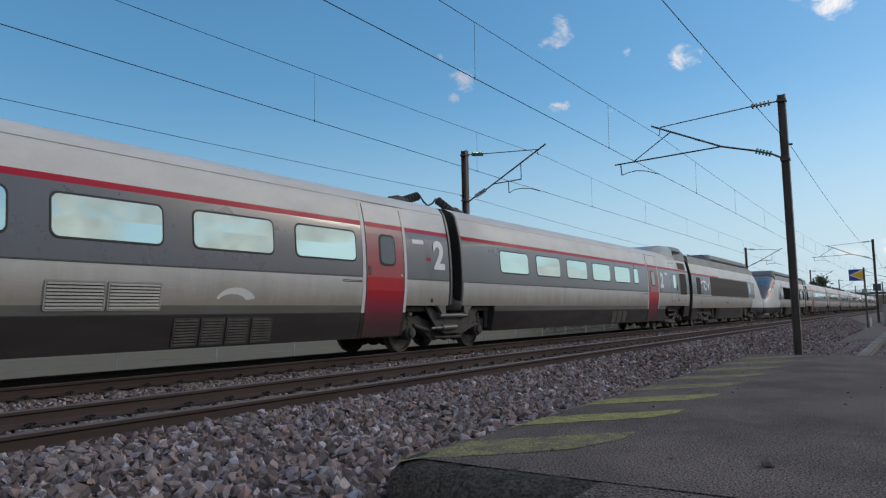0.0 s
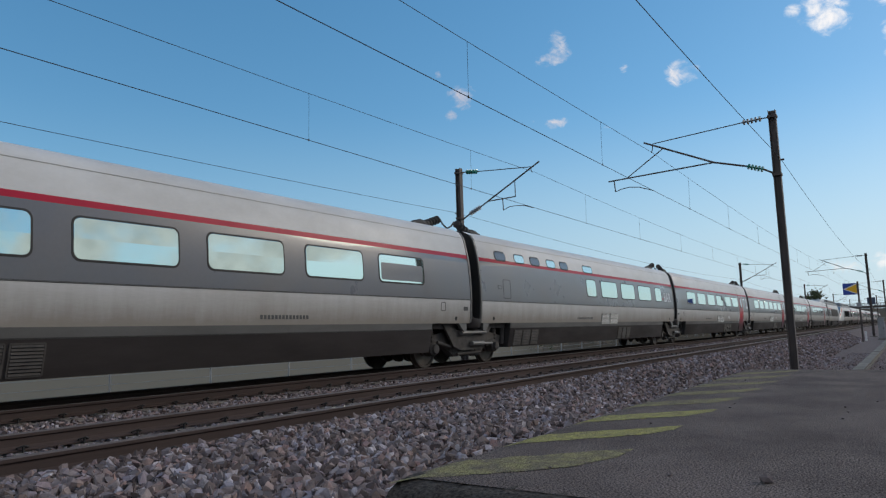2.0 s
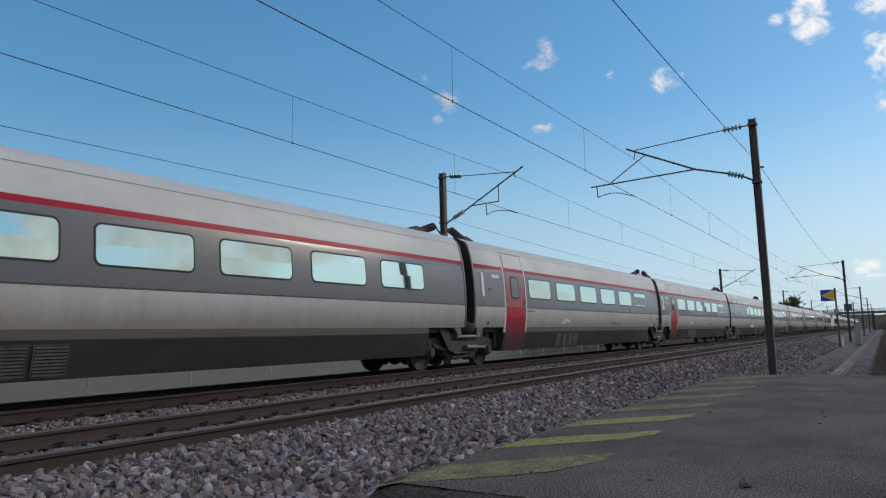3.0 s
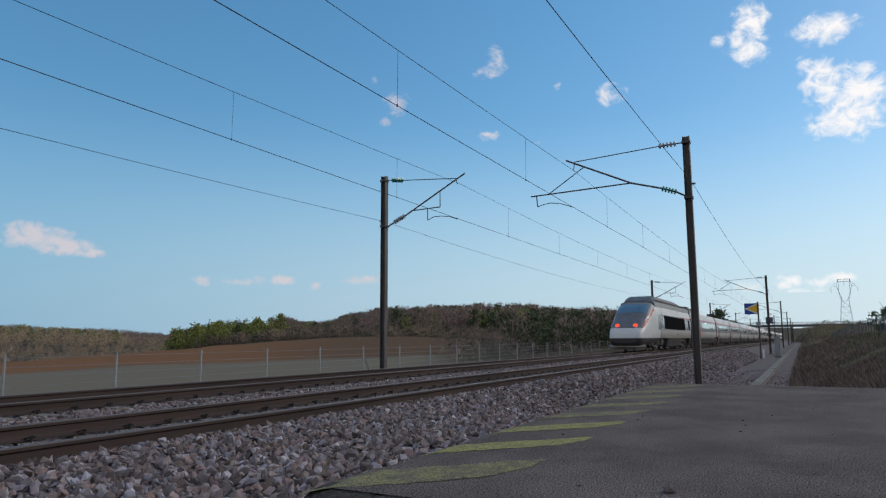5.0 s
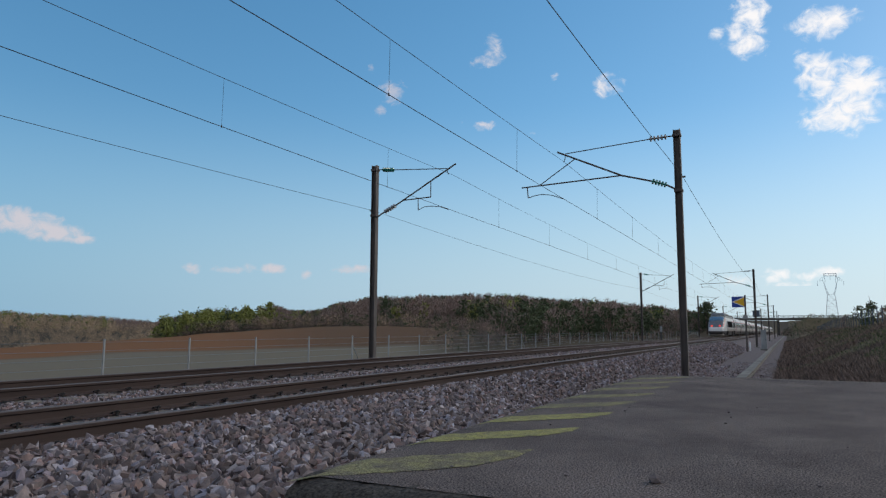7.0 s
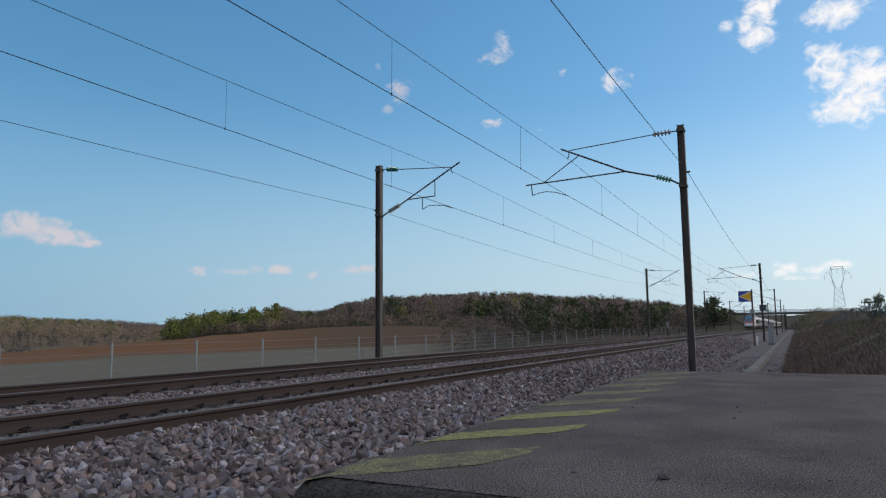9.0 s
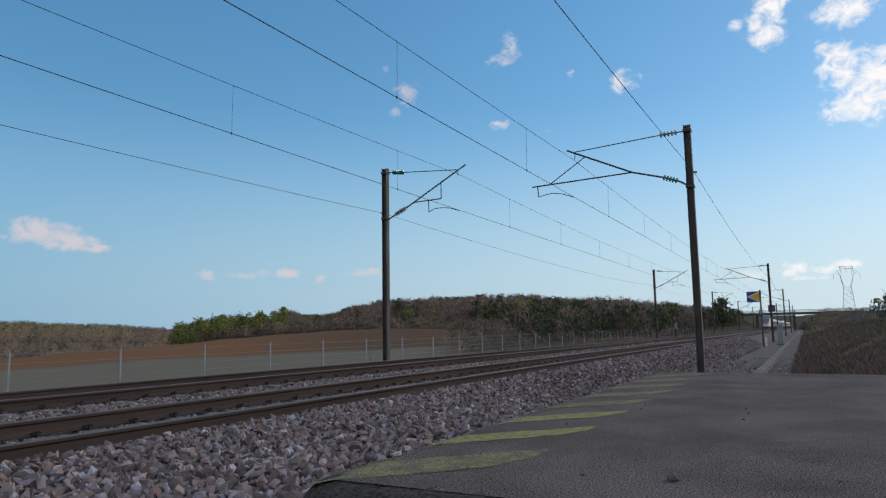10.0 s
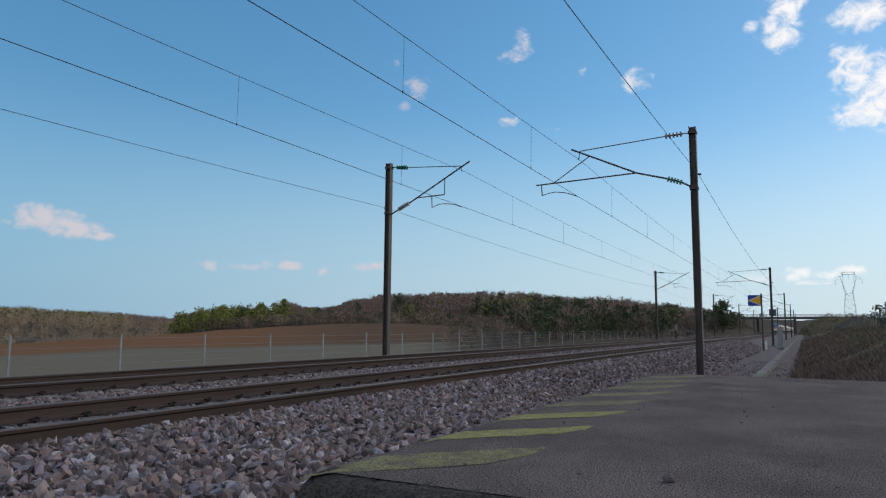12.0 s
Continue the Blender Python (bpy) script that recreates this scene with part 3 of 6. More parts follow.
def make_bed():
    bm = bmesh.new()
    xs = [-14.4 + 0.3 * i for i in range(46)] + [-0.4]
    ys = [-60, -40, -25, -15, -8] + [-4 + 0.5 * i for i in range(60)] + [26 + 2 * i for i in range(30)] + [90, 110, 140, 180, 240, 320, 420, 600, 900, 1500]
    grid = []
    for y in ys:
        row = []
        for x in xs:
            z = ballast_z(x, y) + (0.03 * noise.noise((x * 2.3, y * 2.3, 0)) if -1 < y < 60 else 0)
            row.append(bm.verts.new((x, y, z - 0.03)))
        grid.append(row)
    for a, b in zip(grid, grid[1:]):
        for i in range(len(xs) - 1):
            bm.faces.new((a[i], a[i + 1], b[i + 1], b[i]))
    return tagged(part("ballast_bed", bm, M["ballast"], smooth=True), "grey and brown crushed stone bed under both tracks", "ballast", kind="structure")


RAIL_PROFILE = [(-0.075, -0.172), (0.075, -0.172), (0.075, -0.161), (0.02, -0.142), (0.009, -0.125), (0.009, -0.055), (0.034, -0.04), (0.036, -0.012), (0.026, -0.001),
                (-0.026, -0.001), (-0.036, -0.012), (-0.034, -0.04), (-0.009, -0.055), (-0.009, -0.125), (-0.02, -0.142), (-0.075, -0.161)]


def make_track(name, cx, label):
    root = tagged(new(name), label, "railway track", "tracks of the line", "structure")
    for sx in (-1, 1):
        bm = bmesh.new()
        x = cx + sx * GAUGE / 2
        rows = loft(bm, [[(x + px, y, pz) for px, pz in RAIL_PROFILE] for y in (-80, 1600)])
        for i in (7, 8, 9):
            rows[0][i].material_index = 1
        rail = part("rail", bm, [M["rail"], M["railtop"]], root, "rusty steel rail with a polished head")
    # two-block sleepers, tops level with the stones
    bs = bmesh.new()
    for sx in (-1, 1):
        x = sx * GAUGE / 2
        rings = [[(x - 0.42, s * 0.145, -0.4), (x + 0.42, s * 0.145, -0.4), (x + 0.4, s * 0.115, -0.185), (x - 0.4, s * 0.115, -0.185)] for s in (-1, 1)]
        loft(bs, rings)
    add_box(bs, -0.34, 0.34, -0.03, 0.03, -0.33, -0.28)
    bc = bmesh.new()
    for sx in (-1, 1):
        for k in (-1, 1):
            x = sx * GAUGE / 2 + k * 0.085
            tube(bc, [(x - k * 0.055, -0.035, -0.15), (x, -0.05, -0.135), (x + k * 0.03, 0, -0.118), (x, 0.05, -0.135), (x - k * 0.055, 0.035, -0.15)], 0.0095, 5)
            disc(bc, (x + k * 0.01, 0, -0.185), (0, 0, 1), [(0, 0.015), (0.066, 0.015), (0.07, 0.01)], 6)
    first = part("sleeper", bs, M["sleeper"], root)
    clip = part("rail_clip", bc, M["clip"], root)
    for i in range(130):
        y = -2 + 0.6 * i
        for src in ([first, clip] if i else []):
            o = src.copy()
            scene.collection.objects.link(o)
            o.parent, o.location = root, (cx, y, 0)
    first.location, clip.location = (cx, -2, 0), (cx, -2, 0)
    return root


# ---------------------------------------------------------------- platform
def make_platform():
    root = tagged(new("platform"), "low service platform of worn asphalt with faded yellow edge stripes", "platform", kind="structure")
    x0, x1, y0, y1 = PLAT_X, 9.0, 2.62, PLAT_END
    bm = bmesh.new()
    def edge(y):
        # rounded near corner, ragged edge
        pull = 0.13 * (1 - smoothstep(2.55, 2.9, y)) ** 1.5
        return x0 + pull + 0.025 * noise.noise((y * 3.1, 0.4, 0)) + 0.012 * noise.noise((y * 14, 2.4, 0))
    ys = [2.8 + 0.08 * i for i in range(112)]
    us = [0, 0.015, 0.05, 0.12, 0.25, 0.5, 1.0, 1.6, 2.4, 3.4, 5, 7.5, 11]
    rows = []
    for y in ys:
        e = edge(y)
        end = y1 - 0.0
        row = []
        for u in us:
            drop = 0.016 * (1 - smoothstep(0, 0.12, u)) + 0.002 * noise.noise((u * 2, y * 2, 1))
            yy = min(y, end) + 0.04 * noise.noise((u * 3, 7.7, 0)) * smoothstep(11, 11.6, y)
            row.append(bm.verts.new((e + u, yy, PLAT_Z - drop)))
        rows.append(row)
    for a, b in zip(rows, rows[1:]):
        for i in range(len(us) - 1):
            bm.faces.new((a[i], a[i + 1], b[i + 1], b[i]))
    part("asphalt_top", bm, M["asphalt"], root, smooth=True)
    bm = bmesh.new()
    side = [[(edge(y) + 0.004, min(y, y1), z) for y in ys] for z in (-0.9, -0.3, PLAT_Z - 0.05, PLAT_Z - 0.017)]
    loft(bm, side, closed=False)
    xs = [x0 + 0.03 + 0.06 * i for i in range(19)]
    def lip(y, z, k):
        return [(x, y + 0.05 * noise.noise((x * 2.2, 1.3, 0)) + 0.012 * noise.noise((x * 15, k, 0)), z + 0.008 * noise.noise((x * 12, k, 4))) for x in xs]
    loft(bm, [lip(y0 - 0.01, -0.9, 0), lip(y0, 0.03, 1)], closed=False)
    loft(bm, [[(x0, y1, z), (x1, y1, z)] for z in (-0.9, PLAT_Z - 0.02)], closed=False)
    part("kerb_face", bm, M["kerb"], root, "dark stained concrete edge face")
    bm = bmesh.new()
    loft(bm, [lip(y0 - 0.012, 0.0, 1), lip(y0 + 0.005, 0.06, 1), lip(y0 + 0.04, 0.105, 2), lip(y0 + 0.11, 0.135, 3), lip(y0 + 0.2, 0.148, 4), lip(y0 + 0.3, 0.146, 5)], closed=False)
    part("worn_edge", bm, M["moss"], root, "rounded edge dark with moss and dirt", smooth=True)
    # slab under and behind the camera
    bm = bmesh.new()
    add_box(bm, -1.13, x1, -14, 2.83, -0.9, PLAT_Z - 0.004)
    part("rear_slab", bm, M["asphalt"], root)
    # painted stripes run obliquely from the edge, worn and uneven
    for k in range(8):
        y, ln, w = 2.76 + 1.072 * k - (0.12 if k == 0 else 0), 0.77, (0.56, 0.4, 0.42, 0.42, 0.4, 0.42, 0.42, 0.4, 0.4)[k]
        bm = bmesh.new()
        n = 40
        lo, hi = [], []
        for i in range(n + 1):
            u = 0.02 + ln * i / n
            base = y + 1.06 * u
            e = edge(max(y, 2.85))
            zz = PLAT_Z + 0.003 - 0.016 * (1 - smoothstep(0, 0.12, u))
            trim = 0.42 * w * smoothstep(ln - 0.12, ln + 0.02, u)
            lo.append((e + u, base + trim + 0.05 * noise.noise((u * 9, y, 3)) + 0.02 * noise.noise((u * 60, y, 3)), zz))
            hi.append((e + u, base + w + 0.05 * noise.noise((u * 9, y, 5)) + 0.02 * noise.noise((u * 60, y, 5)), zz))
        loft(bm, [lo, hi], closed=False)
        part("stripe", bm, M["yellow" if k in (1, 2) else "yellow_faded"], root, "faded yellow hatching stripe")
    return root


# ---------------------------------------------------------------- overhead line
def insulator(parent, a, b, material, sheds=5):
    a, b = Vector(a), Vector(b)
    d, n = (b - a), 2 * sheds
    prof = [(0, 0.03)]
    L = d.length
    for i in range(sheds):
        c = L * (i + 0.5) / sheds
        prof += [(c - 0.3 * L / sheds, 0.028), (c - 0.03, 0.085), (c + 0.015, 0.088), (c + 0.03, 0.03)]
    prof.append((L, 0.03))
    bm = bmesh.new()
    disc(bm, a, d, prof, 12)
    return part("insulator", bm, material, parent, "ribbed glass insulator", smooth=False)


def make_mast(y, x, s, top=7.27, base=-0.75):
    """An H-beam mast with its cantilever; s is +1 where the arm reaches to -x."""
    root = thing("catenary_mast", pose(x, y, 0), "dark weathered steel mast with cantilever arm over the track", "railway mast", "masts along the line")
    w, d, t = 0.105, 0.105, 0.012
    bm = bmesh.new()
    add_box(bm, -w, -w + t * 1.5, -d, d, base, top)
    add_box(bm, w - t * 1.5, w, -d, d, base, top)
    add_box(bm, -w + t * 1.5, w - t * 1.5, -t / 2, t / 2, base, top)
    part("post", bm, M["mast"], root)
    bm = bmesh.new()
    add_box(bm, -0.35, 0.35, -0.35, 0.35, base - 0.15, base + 0.12, bevel=0.02)
    part("footing", bm, M["concrete"], root, "concrete footing block")
    for z in (7.08, 5.28):
        bm = bmesh.new()
        add_box(bm, -0.13, 0.13, -0.125, 0.125, z - 0.04, z + 0.04)
        part("clamp", bm, M["mast"], root)
    P = lambda u, z: (-s * u, 0, z)
    def bar(name, pts, r):
        b = bmesh.new()
        tube(b, [P(*p) for p in pts], r, 8)
        part(name, b, M["mast"], root)
    if s > 0:
        bar("tie_rod", [(0.12, 7.08), (0.3, 7.08)], 0.02)
        insulator(root, P(0.3, 7.08), P(0.87, 7.06), M["galva"])
        bar("tie_rod", [(0.87, 7.06), (3.66, 6.89)], 0.017)
        bar("strut", [(0.12, 5.36), (0.36, 5.5)], 0.03)
        insulator(root, P(0.36, 5.5), P(0.82, 5.67), M["glassgreen"])
        bar("strut", [(0.82, 5.67), (1.78, 5.95), (3.95, 6.98)], 0.03)
        bar("registration_tube", [(1.78, 5.95), (5.25, 5.84)], 0.024)
        bar("stay", [(3.31, 6.69), (4.58, 5.88)], 0.018)
        bar("hanger", [(5.05, 5.85), (5.02, 5.46)], 0.02)
        bar("steady_arm", [(5.02, 5.46), (4.8, 5.52), (4.54, 5.55), (4.2, 5.5), (3.75, 5.33)], 0.014)
        bar("hook", [(3.66, 6.88), (3.68, 6.7), (3.72, 6.6)], 0.015)
    else:
        bar("tie_rod", [(0.12, 7.1), (0.35, 7.08)], 0.02)
        insulator(root, P(0.35, 7.08), P(0.85, 7.02), M["glassgreen"])
        bar("tie_rod", [(0.85, 7.02), (3.14, 6.84)], 0.017)
        bar("strut", [(0.12, 5.22), (0.45, 5.4)], 0.03)
        insulator(root, P(0.45, 5.4), P(0.95, 5.62), M["galva"])
        bar("strut", [(0.95, 5.62), (3.5, 6.99)], 0.03)
        bar("hanger", [(2.46, 6.42), (2.46, 5.82)], 0.018)
        bar("registration_tube", [(1.28, 5.79), (2.46, 5.82)], 0.022)
        bar("hanger", [(1.92, 5.79), (1.93, 5.36)], 0.018)
        bar("steady_arm", [(1.93, 5.36), (2.2, 5.47), (2.5, 5.47), (2.85, 5.42), (3.2, 5.29)], 0.014)
        bar("hook", [(3.14, 6.84), (3.16, 6.7), (3.2, 6.62)], 0.015)
    bm = bmesh.new()
    tube(bm, [P(-0.12, 5.5 if s < 0 else 5.72), P(-0.22, 5.5 if s < 0 else 5.72)], 0.03, 8)
    part("wire_clamp", bm, M["mast"], root)
    return root


DROPS = (4.6, 11.6, 19.2, 27.2)


def make_wires(cx, label, zc, zm, drop):
    """Contact wire and carrying wire with their droppers, one thing for each track."""
    root = thing("overhead_wire", pose(0, 0, 0), label, "overhead line", "overhead lines")
    def stag(y):
        # the wires weave from mast to mast
        for i, (a, b) in enumerate(zip(SPANS, SPANS[1:])):
            if a <= y <= b:
                p, q = (0.03, -0.03) if i % 2 else (-0.03, 0.03)
                return p + (q - p) * (y - a) / (b - a) if i != 9 else 0
        return 0.0
    def sag(y):
        for a, b in zip(SPANS, SPANS[1:]):
            if a <= y <= b:
                u = (y - a) / (b - a)
                return zm - drop * 4 * u * (1 - u)
        return zm - 0.5
    ys = [y for a, b in zip(SPANS, SPANS[1:]) for y in [a + (b - a) * k / 18 for k in range(18)]] + [SPANS[-1]]
    for name, fz, r in (("contact_wire", lambda y: zc, 0.0084), ("carrying_wire", sag, 0.0066)):
        bm = bmesh.new()
        tube(bm, [(cx + stag(y) * (1 if name == "contact_wire" else 0.3), y, fz(y)) for y in ys], r, 5)
        part(name, bm, M["wire"], root)
    for a, b in zip(SPANS[1:], SPANS[2:]):
        for d in sorted({*[a + k for k in DROPS], *[b - k for k in DROPS[:-1]]}):
            bm = bmesh.new()
            tube(bm, [(cx + stag(d), d, zc), (cx + stag(d) * 0.3, d, sag(d))], 0.0044, 4)
            disc(bm, (cx + stag(d), d, zc - 0.02), (0, 0, 1), [(0, 0.014), (0.05, 0.014)], 6)
            part("dropper", bm, M["wire"], root)
    return root


def make_feeder(x, z, name, label, sagging, r):
    bm = bmesh.new()
    pts = []
    for a, b in zip(SPANS, SPANS[1:]):
        pts += [(x, a + (b - a) * k / 14, z - sagging * 4 * (k / 14) * (1 - k / 14)) for k in range(14)]
    pts.append((x, SPANS[-1], z))
    tube(bm, pts, r, 5)
    return tagged(part(name, bm, M["wire"]), label, "cable")


ground = make_ground()
bed = make_bed()
track_1 = make_track("track_near", NEAR, "near railway track with rusty rails on crushed stone")
track_2 = make_track("track_far", FAR, "far railway track with rusty rails on crushed stone")
platform = make_platform()
for _y in SPANS[1:]:
    make_mast(_y, MAST_R, 1)
    make_mast(_y, MAST_L, -1)
make_wires(NEAR, "contact and carrying wire with droppers over the near track", 5.32, 6.62, 0.28)
make_wires(FAR, "contact and carrying wire with droppers over the far track", 5.25, 6.58, 0.36)
make_feeder(-2.9 + 0.12, 5.8, "feeder_cable", "dark feeder cable strung along the masts", 0.5, 0.0075)
make_feeder(-14.3, 5.5, "earth_cable", "thin earth cable on the backs of the masts", 0.38, 0.0072)
# ---------------------------------------------------------------- the train
CAR = [(1.27, 0.40), (1.35, 0.75), (1.38, 0.93), (1.40, 1.08), (1.44, 1.4), (1.452, 1.68), (1.45, 2.0), (1.435, 2.3), (1.41, 2.6), (1.39, 2.75), (1.375, 2.85),
       (1.32, 3.1), (1.26, 3.32), (1.16, 3.47), (0.95, 3.575), (0.55, 3.65), (0.0, 3.68)]


def side_x(z):
    for (a, p), (b, q) in zip(CAR, CAR[1:]):
        if z <= q:
            return a + (b - a) * max(0.0, (z - p) / (q - p))
    return 0.0


def shell(name, y0, y1, zlow, zhigh, paint, parent, label=""):
    """A length of car body between two heights; paint gives the material slot by height."""
    prof = [(zlow, side_x(zlow))] + [(z, x) for x, z in CAR if zlow < z < zhigh] + [(zhigh, side_x(zhigh))]
    ring = [(x, z) for z, x in prof] + [(-x, z) for z, x in reversed(prof) if x > 1e-6]
    bm = bmesh.new()
    ys = [y0, y0 + 0.03] + [y0 + (y1 - y0) * k / 6 for k in range(1, 6)] + [y1 - 0.03, y1]
    rings = []
    for i, y in enumerate(ys):
        k = 0.985 if i in (0, len(ys) - 1) else 1.0
        rings.append([(x * k, y, z) for x, z in ring])
    rows = loft(bm, rings)
    mats, slots = [], {}
    for row in rows:
        for f in row:
            z = sum(v.co.z for v in f.verts) / 4
            m = paint(z)
            if m not in slots:
                slots[m] = len(mats)
                mats.append(M[m])
            f.material_index = slots[m]
            f.smooth = True
    dark = len(mats)
    mats.append(M["black"])
    for f in bm.faces:
        if abs(f.calc_center_median().y - y0) < 1e-4 or abs(f.calc_center_median().y - y1) < 1e-4:
            f.material_index = dark
    return part(name, bm, mats, parent, label)


def livery(z):
    if z > 2.85:
        return "paint_white"
    if z > 2.75:
        return "paint_red"
    return "paint_grey" if z > 1.68 else "paint_silver"


def skirt_tone(z):
    return "skirt_mid" if z > 0.93 else "skirt"


def panel(name, s, y0, y1, z0, z1, off, material, parent, r=0.09, depth=0.03, label="", hole=None):
    """A rounded plate lying on the car side s, standing off it; hole leaves a rim of that width."""
    n = 5
    def outline(inset):
        a, b, c, d, rr = y0 + inset, y1 - inset, z0 + inset, z1 - inset, max(0.004, r - inset * 0.6)
        rr = min(rr, (b - a) / 2.01, (d - c) / 2.01)
        arc = [(rr * (1 - math.sin(math.pi / 2 * k / (n - 1))), rr * (1 - math.cos(math.pi / 2 * k / (n - 1)))) for k in range(n)]
        lev = [(c + v, u) for u, v in arc]
        lev += [(c + rr + (d - c - 2 * rr) * k / 6, 0.0) for k in range(1, 6)]
        lev += [(d - v, u) for u, v in reversed(arc)]
        return [(b - u, z) for z, u in lev] + [(a + u, z) for z, u in reversed(lev)]
    def ring(pts, o):
        return [(s * (side_x(z) + o), y, z) for y, z in pts]
    bm = bmesh.new()
    if hole is None:
        loft(bm, [ring(outline(0), -depth), ring(outline(0), off - 0.004)], caps=False)
        pts = outline(0.005)
        m = len(pts) // 2
        front = ring(pts, off)
        loft(bm, [ring(outline(0), off - 0.004), front], caps=False)
        loft(bm, [front[:m], front[m:][::-1]], closed=False)
        bmesh.ops.remove_doubles(bm, verts=bm.verts, dist=0.0005)
    else:
        a, b = outline(0), outline(hole)
        loft(bm, [ring(a, -depth), ring(a, off), ring(b, off), ring(b, -depth)], caps=False)
    return part(name, bm, material, parent, label)


def tall(name, s, y0, y1, zs, off, materials, parent, label="", pick=None):
    """A tall plate that follows the curve of the side, in bands between the heights zs."""
    bm = bmesh.new()
    rings = []
    for z in sorted({*zs, *[q for _, q in CAR if zs[0] < q < zs[-1]]}):
        x = side_x(z)
        rings.append([(s * (x + off), y0, z), (s * (x + off), y1, z), (s * (x - 0.03), y1, z), (s * (x - 0.03), y0, z)])
    rows = loft(bm, rings)
    if pick:
        for row in rows:
            for f in row:
                f.material_index = pick(sum(v.co.z for v in f.verts) / 4)
    return part(name, bm, materials, parent, label)


def seam(name, s, y0, y1, z0, z1, parent, w=0.014, off=0.004, material="black", r=0.05):
    return panel(name, s, y0, y1, z0, z1, off, M[material], parent, r=r, depth=0.01, hole=w)


def window(s, y0, y1, z0, z1, parent, material="pane"):
    fr = panel("window_frame", s, y0 - 0.03, y1 + 0.03, z0 - 0.03, z1 + 0.03, 0.006, M["black"], parent, r=0.12, label="black rubber window frame")
    pa = panel("pane", s, y0, y1, z0, z1, 0.01, M[material], fr, r=0.1, label="coated glass reflecting sky and cloud")
    return fr


def grille(name, s, y0, y1, z0, z1, n, parent, material, frame_mat, slant=0.0, upright=False):
    fr = panel(name, s, y0, y1, z0, z1, 0.006, M["black"], parent, r=0.02, label="louvred air grille")
    rim = panel("grille_frame", s, y0 - 0.02, y1 + 0.02, z0 - 0.02, z1 + 0.02, 0.016, M[frame_mat], fr, r=0.03, hole=0.025)
    bm = bmesh.new()
    for i in range(n):
        if upright:
            y = y0 + (y1 - y0) * (i + 0.5) / n
            w = (y1 - y0) / n * 0.28
            rings = [[(s * (side_x(z) + 0.006), y - w, z), (s * (side_x(z) + 0.022), y - w, z), (s * (side_x(z) + 0.012), y + w, z)] for z in (z0 + 0.01, (z0 + z1) / 2, z1 - 0.01)]
            loft(bm, rings)
        else:
            z = z0 + (z1 - z0) * (i + 0.5) / n
            h = (z1 - z0) / n * 0.34
            x = side_x(z)
            rings = [[(s * (x + 0.006), y, z - h), (s * (x + 0.024), y, z - h), (s * (x + 0.012), y, z + h)] for y in (y0 + 0.01, y1 - 0.01)]
            loft(bm, rings)
    part("louvres", bm, M[material], fr)
    return fr


def letters(text, s, yc, zc, height, material, parent, name="lettering", label="", bold=0.0):
    cu = bpy.data.curves.new(name, "FONT")
    cu.body, cu.size, cu.align_x, cu.align_y, cu.extrude, cu.offset = text, height / 0.7, "CENTER", "CENTER", 0.004, bold
    tmp = new("text_tmp", cu)
    me = bpy.data.meshes.new_from_object(tmp.evaluated_get(bpy.context.evaluated_depsgraph_get()))
    bpy.data.objects.remove(tmp)
    ob = new(name, me)
    me.materials.clear()
    me.materials.append(M[material])
    me.polygons.foreach_set("material_index", [0] * len(me.polygons))
    ob.parent = parent
    tilt = math.atan2(side_x(zc - 0.3) - side_x(zc + 0.3), 0.6)
    ob.matrix_basis = Matrix(((0, 0, s, s * (side_x(zc) + 0.007)), (s, 0, 0, yc), (0, 1, 0, zc), (0, 0, 0, 1))) @ pose(0, 0, 0, -math.degrees(tilt), 0, 0)
    if label:
        tagged(ob, label)
    return ob


def bars(s, y0, y1, z, h, n, material, parent, name="marking"):
    """Small lettering too fine to read, as plain bars."""
    bm = bmesh.new()
    step = (y1 - y0) / n
    for i in range(n):
        a, b = y0 + step * i, y0 + step * (i + 0.7)
        x = side_x(z) + 0.005
        vs = [bm.verts.new((s * x, y, zz)) for y, zz in ((a, z - h / 2), (b, z - h / 2), (b, z + h / 2), (a, z + h / 2))]
        bm.faces.new(vs)
    return part(name, bm, M[material], parent)


def wheel_parts(parent, y, z=0.46, r=0.46):
    for s in (-1, 1):
        bm = bmesh.new()
        x = s * GAUGE / 2
        disc(bm, (x, y, z), (s, 0, 0), [(-0.075, r + 0.028), (-0.045, r + 0.028), (-0.03, r + 0.004), (0.06, r - 0.006), (0.066, r - 0.05), (0.02, r - 0.07), (0.012, 0.17), (0.05, 0.15), (0.06, 0.07)], 28)
        part("wheel", bm, M["wheel"], parent, "worn steel wheel")


